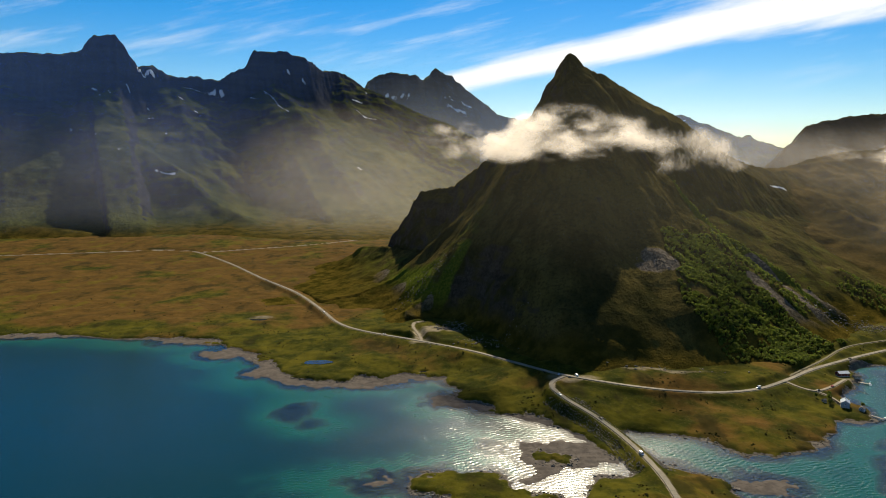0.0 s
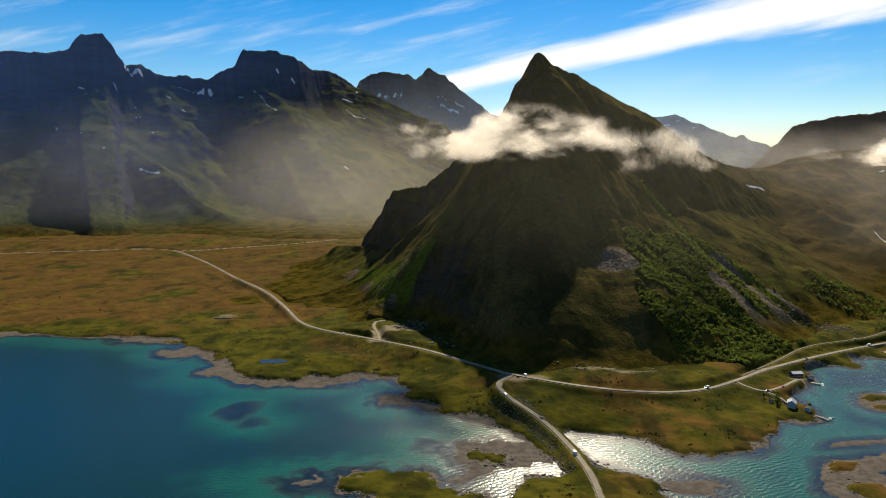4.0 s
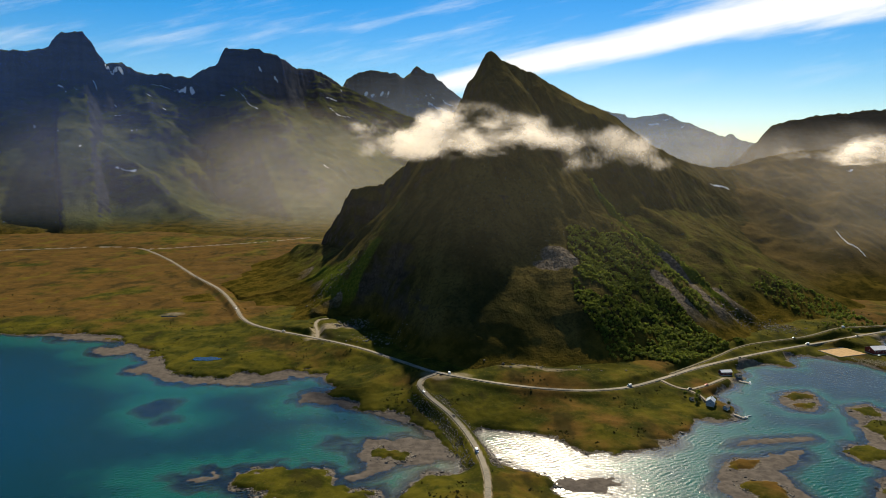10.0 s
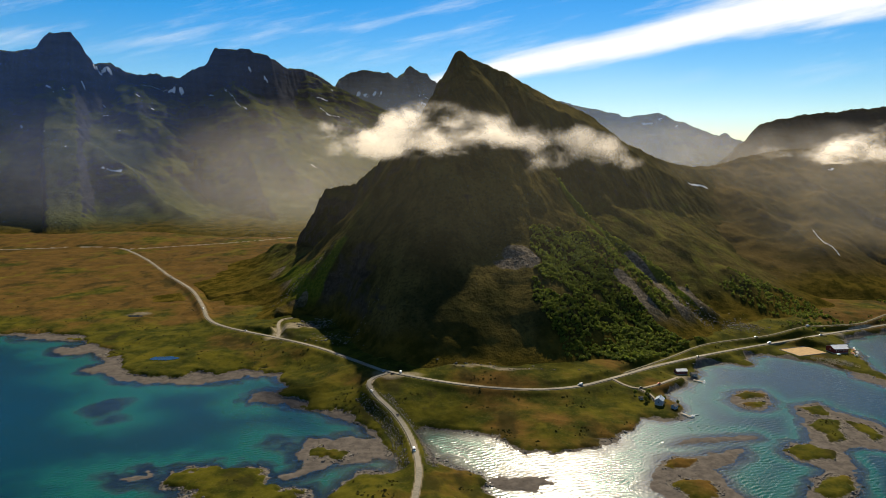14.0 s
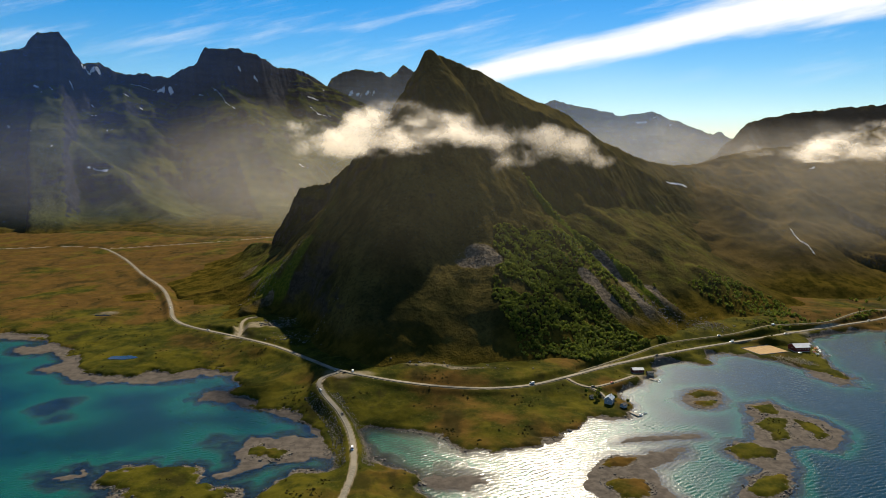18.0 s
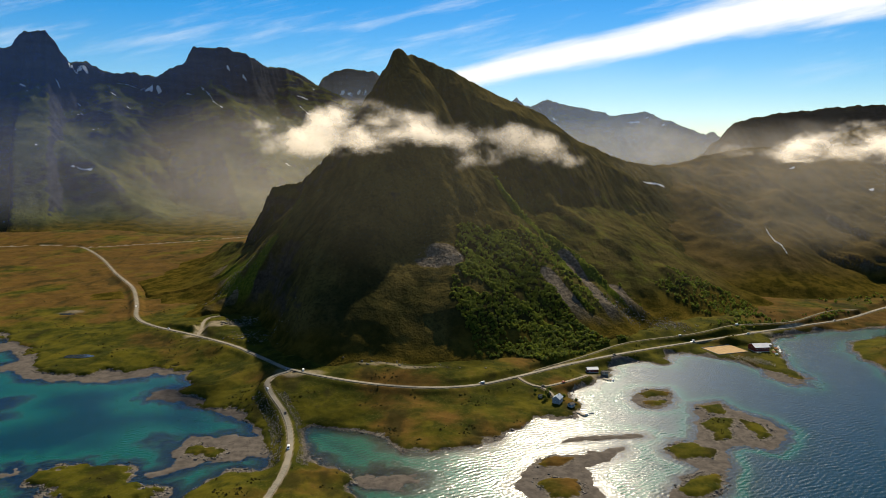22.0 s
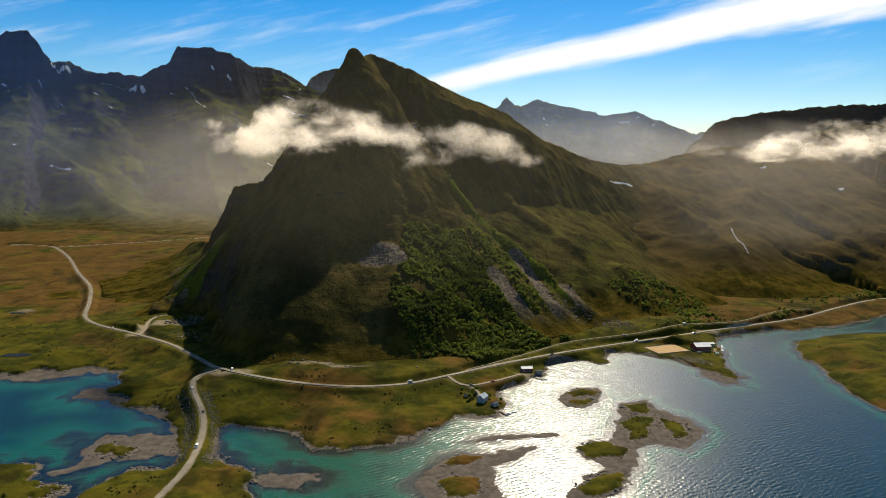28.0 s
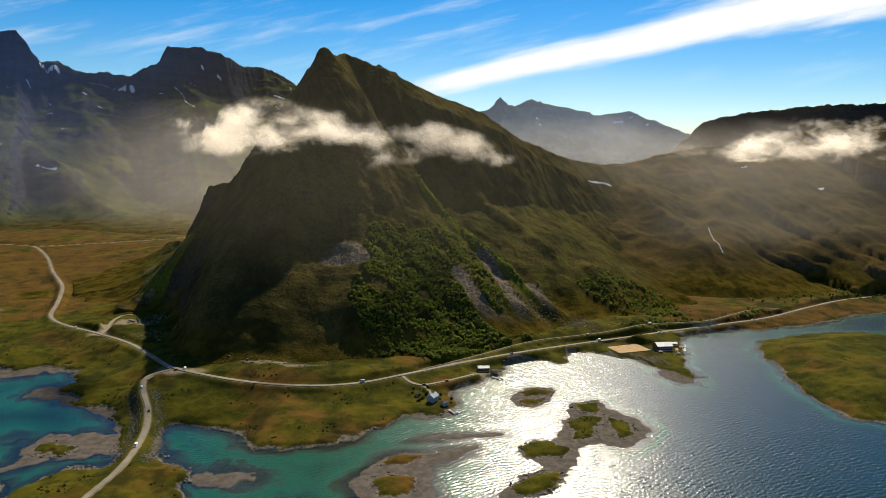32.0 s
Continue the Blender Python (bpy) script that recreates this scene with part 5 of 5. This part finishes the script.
RED = plain("dark_red_boards", (0.16, 0.030, 0.022), 0.8, 0, 0.4, 1.2)
WHITE = plain("white_paint", (0.78, 0.77, 0.74), 0.55, 0, 0.12, 1.0)
BLUEGREY = plain("blue_grey_boards", (0.22, 0.27, 0.32), 0.7, 0, 0.25, 1.0)
TIN = plain("pale_roof_sheet", (0.62, 0.62, 0.60), 0.45, 0.2, 0.2, 2.0)
SLATE = plain("grey_blue_roof", (0.30, 0.36, 0.42), 0.5, 0, 0.25, 1.5)
DARKROOF = plain("dark_roof_felt", (0.07, 0.065, 0.06), 0.85, 0, 0.3, 1.5)
CONCRETE = plain("concrete", (0.36, 0.34, 0.30), 0.9, 0, 0.25, 1.5)
PLANK = plain("weathered_planks", (0.32, 0.27, 0.20), 0.85, 0, 0.35, 0.6)
SANDY = plain("sandy_yard", (0.36, 0.235, 0.10), 0.95, 0, 0.3, 4.0)
GLASS = plain("dark_window_glass", (0.02, 0.025, 0.03), 0.08, 0, 0.1, 1.0)
RUBBER = plain("black_rubber", (0.02, 0.02, 0.02), 0.8, 0, 0.2, 0.3)
STEEL = plain("bare_steel", (0.5, 0.5, 0.5), 0.35, 0.9, 0.15, 0.5)
ORANGE = plain("orange_plastic", (0.70, 0.22, 0.05), 0.5, 0, 0.2, 0.8)
YELLOW = plain("yellow_tarpaulin", (0.65, 0.50, 0.10), 0.6, 0, 0.2, 0.8)
BARK = plain("birch_bark", (0.30, 0.28, 0.25), 0.85, 0, 0.5, 0.3)


def windowed(parent, x, y, z, w, h, face, mat_frame):
    """A window on a wall: frame and pane. face: 'y' for a wall that looks along y, 'x' along x; the sign tells which way."""
    sign = 1 if face[0] == "+" else -1
    f, p = bmesh.new(), bmesh.new()
    if face[1] == "y":
        for a, b, c, d in ((-w / 2 - 0.1, w / 2 + 0.1, -h / 2 - 0.1, -h / 2), (-w / 2 - 0.1, w / 2 + 0.1, h / 2, h / 2 + 0.1), (-w / 2 - 0.1, -w / 2, -h / 2, h / 2), (w / 2, w / 2 + 0.1, -h / 2, h / 2)):
            box(f, x + a, x + b, y + min(0, sign * 0.08), y + max(0, sign * 0.08), z + c, z + d)
        box(p, x - w / 2, x + w / 2, y + min(0, sign * 0.03), y + max(0, sign * 0.03), z - h / 2, z + h / 2)
    else:
        for a, b, c, d in ((-w / 2 - 0.1, w / 2 + 0.1, -h / 2 - 0.1, -h / 2), (-w / 2 - 0.1, w / 2 + 0.1, h / 2, h / 2 + 0.1), (-w / 2 - 0.1, -w / 2, -h / 2, h / 2), (w / 2, w / 2 + 0.1, -h / 2, h / 2)):
            box(f, x + min(0, sign * 0.08), x + max(0, sign * 0.08), y + a, y + b, z + c, z + d)
        box(p, x + min(0, sign * 0.03), x + max(0, sign * 0.03), y - w / 2, y + w / 2, z - h / 2, z + h / 2)
    win = part("window", f, mat_frame, parent)
    part("pane", p, GLASS, win, "dark window pane")


def house(name, at, turn, size, wall_h, rise, wall_mat, roof_mat, label, windows=3, door=True, chimney=True, category="house", over=0.5):
    """A gabled building, its ridge along its own x."""
    L, W = size
    h = base(name, label, category)
    zmin = min(ground_at(at[0] + dx * L / 2, at[1] + dy * W / 2) for dx in (-1, 1) for dy in (-1, 1))
    floor = max(zmin + 0.6, ground_at(*at) + 0.1)
    part("foundation", solid(-L / 2 - 0.1, L / 2 + 0.1, -W / 2 - 0.1, W / 2 + 0.1, zmin - floor - 0.8, 0.25), CONCRETE, h, "grey concrete foundation")
    bm = bmesh.new()
    a = [bm.verts.new(p) for p in ((-L / 2, -W / 2, 0.25), (-L / 2, W / 2, 0.25), (-L / 2, W / 2, wall_h), (-L / 2, 0, wall_h + rise), (-L / 2, -W / 2, wall_h))]
    b = [bm.verts.new((-v.co.x, v.co.y, v.co.z)) for v in a]
    bm.faces.new(a)
    bm.faces.new(b[::-1])
    for i in (0, 1, 4):
        j = (i + 1) % 5
        bm.faces.new((a[i], b[i], b[j], a[j]))
    bmesh.ops.recalc_face_normals(bm, faces=bm.faces)
    part("wall", bm, wall_mat, h)
    for sgn in (-1, 1):
        k = rise / (W / 2)
        y1, z1 = sgn * (W / 2 + over), wall_h - k * over
        sec = []
        for x in (-L / 2 - over, L / 2 + over):
            sec.append([(x, 0, wall_h + rise + 0.02), (x, y1, z1 + 0.02), (x, y1, z1 + 0.24), (x, 0, wall_h + rise + 0.24)])
        part("roof", loft(sec), roof_mat, h)
    part("ridge_cap", rod((-L / 2 - over, 0, wall_h + rise + 0.22), (L / 2 + over, 0, wall_h + rise + 0.22), 0.13), roof_mat, h)
    for i in range(windows):
        x = -L / 2 + L * (i + 0.7) / (windows + 0.4)
        windowed(h, x, -W / 2, wall_h * 0.58, 1.1, 1.2, "-y", WHITE)
        windowed(h, x, W / 2, wall_h * 0.58, 1.1, 1.2, "+y", WHITE)
    windowed(h, -L / 2, 0, wall_h * 0.62, 1.0, 1.2, "-x", WHITE)
    if door:
        d = part("door", solid(L / 2, L / 2 + 0.08, -0.5, 0.5, 0.25, 2.3), WHITE, h, "white boarded door")
        part("handle", solid(L / 2 + 0.08, L / 2 + 0.14, 0.34, 0.42, 1.2, 1.28), STEEL, d)
    if chimney:
        c = part("chimney", solid(L * 0.12, L * 0.12 + 0.7, -0.35, 0.35, wall_h + rise * 0.6, wall_h + rise + 0.9), CONCRETE, h, "short brick chimney")
        part("cap", solid(L * 0.12 - 0.08, L * 0.12 + 0.78, -0.43, 0.43, wall_h + rise + 0.9, wall_h + rise + 1.0), DARKROOF, c)
    h.matrix_world = pose(at[0], at[1], floor, 0, 0, turn)
    return h


# the fish landing and its yard
house("warehouse", (712, 818), 8, (20, 15), 5.6, 3.2, RED, TIN, "dark red harbour warehouse with a pale metal roof", 5, True, False, "warehouse", 0.7)
house("shed", (733, 838), 8, (9, 6), 2.8, 1.2, PLANK, TIN, "low weathered plank shed beside the warehouse", 1, True, False, "shed", 0.3)


def yard():
    pts = [(641, 826), (685, 842), (697, 812), (652, 797)]
    z = 3.5
    bm = loft([[(x, y, 0.0) for x, y in pts], [(x, y, z) for x, y in pts]])
    ob = part("yard", bm, SANDY, None)
    tagged(ob, "tan gravel landing yard beside the warehouse", "yard", kind="structure")
    rim = bmesh.new()
    for (ax, ay), (bx, by) in zip(pts[2:] + pts[:1], pts[3:] + pts[:2]):
        b2 = rod((ax, ay, z + 0.25), (bx, by, z + 0.25), 0.35, 4)
        tmp = bpy.data.meshes.new("rim")
        b2.to_mesh(tmp)
        b2.free()
        rim.from_mesh(tmp)
        bpy.data.meshes.remove(tmp)
    part("kerb", rim, CONCRETE, ob)


yard()
# the boathouse row on the quay
house("boathouse", (475, 727), 6, (13, 7), 3.4, 1.8, RED, TIN, "dark red boathouse with a pale tin roof on the quay", 3, True, False, "boathouse", 0.4)
house("shed", (488, 722), 6, (7, 5), 2.4, 1.0, PLANK, DARKROOF, "low plank shed on the quay", 1, True, False, "shed", 0.3)
house("house", (418, 631), 60, (10, 7.5), 4.6, 2.6, BLUEGREY, SLATE, "blue-grey wooden house with a slate-blue roof by the shore", 3, True, True)
house("shed", (430, 622), 40, (6, 4.5), 2.6, 1.3, BLUEGREY, DARKROOF, "small blue-grey boat shed beside the house", 1, True, False, "shed", 0.3)
house("shed", (402, 640), 20, (4, 3), 2.2, 0.9, PLANK, DARKROOF, "tiny plank hut in the grass", 1, True, False, "shed", 0.2)


def jetty(at, turn, length, width, label):
    j = base("jetty", label, "jetty")
    n = max(3, int(length / 0.5))
    for i in range(n):
        part("plank", solid(i * length / n, (i + 0.86) * length / n, -width / 2, width / 2, 1.25, 1.35), PLANK, j)
    for x in np.arange(0.5, length, 3.0):
        for y in (-width / 2 + 0.2, width / 2 - 0.2):
            part("post", rod((x, y, -2.5), (x, y, 1.25), 0.13), PLANK, j)
    for y in (-width / 2 + 0.2, width / 2 - 0.2):
        part("beam", solid(0, length, y - 0.1, y + 0.1, 1.05, 1.25), PLANK, j)
    j.matrix_world = pose(at[0], at[1], 0, 0, 0, turn)


jetty((484, 712), -35, 11, 3.2, "short plank jetty below the boathouses")
jetty((434, 614), -60, 12, 2.4, "narrow plank jetty by the blue-grey house")
jetty((728, 830), -20, 14, 4, "wooden landing stage behind the warehouse")


def boat(at, turn, length, hull_mat, label, cabin=True):
    b = base("boat", label, "boat", "moored boats")
    w = length * 0.15
    sec = []
    for t, k, low in ((-0.5, 0.85, 0.0), (-0.2, 1.0, -0.1), (0.15, 0.95, -0.1), (0.35, 0.6, 0.0), (0.5, 0.05, 0.35)):
        x, top = t * length, 0.75 + 0.35 * max(t, 0)
        sec.append([(x, -w * k, top), (x, -w * k * 0.7, low), (x, w * k * 0.7, low), (x, w * k, top)])
    part("hull", loft(sec), hull_mat, b)
    part("gunwale", rod((-0.5 * length, w * 0.85, 0.8), (0.3 * length, w * 0.75, 0.85), 0.06), PLANK, b)
    part("gunwale", rod((-0.5 * length, -w * 0.85, 0.8), (0.3 * length, -w * 0.75, 0.85), 0.06), PLANK, b)
    if cabin:
        c = part("cabin", solid(-0.15 * length, 0.15 * length, -w * 0.6, w * 0.6, 0.7, 2.1, 0.12), WHITE, b)
        part("windscreen", solid(0.15 * length, 0.15 * length + 0.05, -w * 0.5, w * 0.5, 1.4, 1.95), GLASS, c)
        part("mast", rod((0, 0, 2.1), (0, 0, 4.2), 0.05), STEEL, b)
    else:
        part("thwart", solid(-0.05 * length, 0.02 * length, -w * 0.85, w * 0.85, 0.55, 0.62), PLANK, b)
    b.matrix_world = pose(at[0], at[1], 0.05, 0, 0, turn)


boat((494, 706), 60, 8.5, WHITE, "white cabin boat moored at the plank jetty")
boat((442, 606), 30, 8.0, WHITE, "white cabin boat moored off the blue-grey house")
boat((448, 611), 10, 5.0, BLUEGREY, "small grey open rowing boat", False)
boat((744, 826), 70, 10.0, WHITE, "white fishing boat beside the landing stage")
boat((750, 842), 75, 9.0, WHITE, "white fishing boat behind the warehouse")
boat((747, 808), 90, 6.0, BLUEGREY, "grey open boat near the landing", False)


def crate_stack(at, turn, mats, label):
    s = base("crate_stack", label, "crates", "crates at the landing")
    k = 0
    for i in range(3):
        for j in range(2):
            for lev in range(2 if (i + j) % 2 else 1):
                part("crate", solid(i * 1.35, i * 1.35 + 1.2, j * 1.25, j * 1.25 + 1.1, lev * 0.95 + 0.02, lev * 0.95 + 0.92, 0.04), mats[k % len(mats)], s)
                k += 1
    s.matrix_world = pose(at[0], at[1], ground_at(*at), 0, 0, turn)


crate_stack((726, 808), 10, (ORANGE, WHITE), "stacked orange and white fish crates")
crate_stack((729, 814), 30, (YELLOW, WHITE), "stacked yellow and white fish crates")
crate_stack((725, 801), -10, (WHITE, BLUEGREY), "stacked white and grey fish crates")
crate_stack((738, 827), 5, (ORANGE, YELLOW), "stacked orange and yellow crates by the shed")


def drying_rack(name="drying_rack"):
    r = base(name, "weathered pole rack for drying fish on the point", "drying rack", "fish drying racks")
    for x in (0, 4, 8, 12):
        for s in (-1, 1):
            part("leg", rod((x, s * 1.6, -0.4), (x, 0, 3.0), 0.09, 5), PLANK, r)
        part("tie", rod((x, -1.0, 1.1), (x, 1.0, 1.1), 0.07, 5), PLANK, r)
    for y, z in ((0, 3.0), (-0.75, 1.6), (0.75, 1.6), (-1.25, 0.7), (1.25, 0.7)):
        part("pole", rod((-0.5, y, z), (12.5, y, z), 0.08, 5), PLANK, r)
    return r


first_rack = drying_rack()
rack_spots = [(664 + 8.5 * (i % 4) + 3 * (i // 4), 792 - 8.5 * (i // 4) - 3.5 * (i % 4)) for i in range(12)]
for i, (x, y) in enumerate(rack_spots):
    m = pose(x, y, max(ground_at(x + 4, y - 4), 0.6), 0, 0, -62)
    if i == 0:
        first_rack.matrix_world = m
    else:
        copy_thing(first_rack, m)


# ---- vehicles ----
def paint(name, color):
    return plain(name, color, 0.3, 0.1, 0.08, 2.0)


def car(color_mat, label, van=False):
    L, W, H = (5.6, 2.0, 2.3) if van else (4.4, 1.8, 1.5)
    c = base("van" if van else "car", label, "van" if van else "car", "vehicles on the roads")
    if van:
        prof = [(-L / 2, 0.4), (L / 2, 0.4), (L / 2, 0.95), (L / 2 - 0.9, 1.2), (L / 2 - 1.5, H), (-L / 2, H)]
    else:
        prof = [(-L / 2, 0.35), (L / 2, 0.35), (L / 2, 0.75), (L / 2 - 1.0, 0.92), (-L / 2 + 0.4, 0.98), (-L / 2, 0.85)]
    part("body", loft([[(x, y, z) for x, z in prof] for y in (-W / 2, W / 2)]), color_mat, c)
    if van:
        part("windscreen", loft([[(L / 2 - 0.92, y, 1.24), (L / 2 - 0.86, y, 1.24), (L / 2 - 1.42, y, H - 0.08), (L / 2 - 1.48, y, H - 0.08)] for y in (-W * 0.44, W * 0.44)]), GLASS, c)
        for s in (-1, 1):
            part("side_window", solid(L / 2 - 2.4, L / 2 - 1.55, min(s * W / 2, s * (W / 2 + 0.02)), max(s * W / 2, s * (W / 2 + 0.02)), 1.35, 2.0), GLASS, c)
    else:
        cab = [(-L / 2 + 0.5, 0.96), (L / 2 - 1.2, 0.92), (L / 2 - 1.9, H - 0.04), (-L / 2 + 1.0, H - 0.04)]
        part("cabin", loft([[(x, y, z) for x, z in cab] for y in (-W * 0.43, W * 0.43)]), GLASS, c, "dark glazed cabin")
        part("roof", solid(-L / 2 + 0.95, L / 2 - 1.85, -W * 0.43, W * 0.43, H - 0.06, H, 0.02), color_mat, c)
    for x in (-L / 2 + 0.85, L / 2 - 0.85):
        for y in (-W / 2 + 0.05, W / 2 - 0.05):
            w = part("wheel", disc(0.22, 0.34), RUBBER, c)
            w.location = (x, y, 0.34)
            r = part("rim", disc(0.24, 0.2), STEEL, w)
    for y in (-W * 0.36, W * 0.36):
        part("headlight", solid(L / 2 - 0.05, L / 2 + 0.02, y - 0.18, y + 0.18, 0.6, 0.76), WHITE, c)
        part("tail_light", solid(-L / 2 - 0.02, -L / 2 + 0.05, y - 0.14, y + 0.14, 0.65, 0.85), RED, c)
    return c


def on_road(line, share, side, lift):
    p = curve_points(line, 4)
    k = int(share * (len(p) - 2))
    a, b = Vector(p[k]), Vector(p[k + 1])
    d = (b - a).normalized()
    q = a + Vector((d.y, -d.x, 0)) * side
    return pose(q.x, q.y, q.z + lift + 0.04, 0, 0, math.degrees(math.atan2(d.y, d.x)) + (180 if side < 0 else 0))


PAINTS = {"white": paint("white_car_paint", (0.75, 0.75, 0.74)), "black": paint("black_car_paint", (0.02, 0.02, 0.022)), "silver": paint("silver_car_paint", (0.45, 0.46, 0.47)), "red": paint("red_car_paint", (0.35, 0.03, 0.02))}
spots = [("white", True, ROAD_SOUTH, 0.44, 1.0, 0.33), ("black", False, ROAD_SOUTH, 0.27, -1.0, 0.33), ("white", False, ROAD_SOUTH, 0.13, 1.0, 0.33), ("silver", True, ROAD_EAST, 0.14, -1.0, 0.37), ("black", False, ROAD_EAST, 0.27, 1.0, 0.37),
         ("white", True, ROAD_EAST, 0.36, -1.0, 0.37), ("white", False, ROAD_EAST, 0.43, 1.0, 0.37), ("silver", False, ROAD_EAST, 0.55, -1.0, 0.37), ("white", False, ROAD_WEST, 0.80, 1.0, 0.35), ("white", False, ROAD_WEST, 0.88, -1.0, 0.35),
         ("black", False, ROAD_WEST, 0.66, 1.0, 0.35), ("red", False, TRACK_SIDE, 0.62, 0.6, 0.35), ("black", False, TRACK_SIDE, 0.35, 0.6, 0.35), ("white", False, TRACK_OLD, 0.42, 0.3, 0.3), ("white", True, TRACK_OLD, 0.60, 0.3, 0.3)]
first_of = {}
for color, van, line, share, side, lift in spots:
    m = on_road(line, share, side, lift)
    if (color, van) in first_of:
        copy_thing(first_of[color, van], m)
    else:
        first_of[color, van] = car(PAINTS[color], f"{color} {'delivery van' if van else 'passenger car'} on the pale road", van)
        first_of[color, van].matrix_world = m
for color, van, x, y, turn in (("black", False, 146, 668, 20), ("white", True, 154, 672, 100), ("silver", False, 136, 676, 60), ("white", False, 704, 800, 15)):
    m = pose(x, y, ground_at(x, y) + 0.12, 0, 0, turn)
    if (color, van) in first_of:
        copy_thing(first_of[color, van], m)


# ---- single trees by the house ----
def tree(at, height, seed):
    rng = np.random.default_rng(seed)
    t = base("birch_tree", "small leafy birch tree beside the shore house", "tree", "trees by the house")
    z = ground_at(*at)
    sec = []
    for k in range(5):
        f = k / 4
        r, ox, oy = 0.16 * (1 - 0.75 * f), 0.15 * math.sin(3 * f + seed), 0.12 * math.sin(2 * f + seed * 2)
        sec.append([(ox + r * math.cos(a), oy + r * math.sin(a), -0.3 + f * height * 0.8) for a in (0, 1.26, 2.51, 3.77, 5.03)])
    part("trunk", loft(sec), BARK, t)
    for k in range(4):
        a, h = rng.uniform(0, 6.28), height * rng.uniform(0.35, 0.6)
        part("limb", rod((0, 0, h), (math.cos(a) * height * 0.25, math.sin(a) * height * 0.25, h + height * 0.2), 0.05, 5), BARK, t)
    n = 170
    u = rng.standard_normal((n, 3))
    u /= np.linalg.norm(u, axis=1)[:, None]
    p = u * (rng.uniform(0.35, 1.0, n) ** 0.5)[:, None] * np.array([0.34, 0.34, 0.36]) * height + np.array([0, 0, height * 0.66])
    crown = leaves("crown", p, rng.uniform(0.3, 0.6, n), MAT_BIRCH, "", "", 6, 0.5, 0.8, seed)
    del crown["kind"]
    crown.parent = t
    t.matrix_world = pose(at[0], at[1], z)


for k, (x, y, h) in enumerate([(409, 643, 7.5), (405, 635, 6.0), (413, 650, 5.5), (426, 640, 5.0), (398, 648, 4.5), (437, 632, 4.0)]):
    tree((x, y), h, 50 + k)


# ---- waterfall on the hill ----
def build_foam(n):
    f = n.noise(3.0, 5, 0.7, n.position(1, 1, 0.3))
    n.surface(n.principled(n.mix(n.ramp(f, 0.35, 0.65), (0.35, 0.37, 0.38), (0.85, 0.87, 0.88)), 0.35))


def waterfall():
    line = curve_points([(990, 1376, 0), (984, 1350, 0), (979, 1325, 0), (973, 1300, 0), (972, 1278, 0), (966, 1256, 0), (961, 1230, 0)], 4)
    hh = hill_height([HILL_NEAR, SADDLE, SADDLE_TOP], 201)
    p = np.array(line)
    near_hill = np.maximum(hh(p[:, 0], p[:, 1]), ground_fields(p[:, 0], p[:, 1])[0]) + 1.5
    bm = bmesh.new()
    prev = None
    for k, (x, y, _) in enumerate(line):
        w = 0.5 + 0.9 * math.sin(k * 0.9) ** 2
        row = [bm.verts.new((x - w, y, near_hill[k] - 1.2)), bm.verts.new((x, y, near_hill[k] + 0.5)), bm.verts.new((x + w, y, near_hill[k] - 1.2))]
        if prev:
            for i in range(2):
                bm.faces.new((prev[i], prev[i + 1], row[i + 1], row[i]))
        prev = row
    ob = part("waterfall", bm, material("white_falling_water", build_foam), None)
    tagged(ob, "thin white waterfall running down the hill", "waterfall")


waterfall()
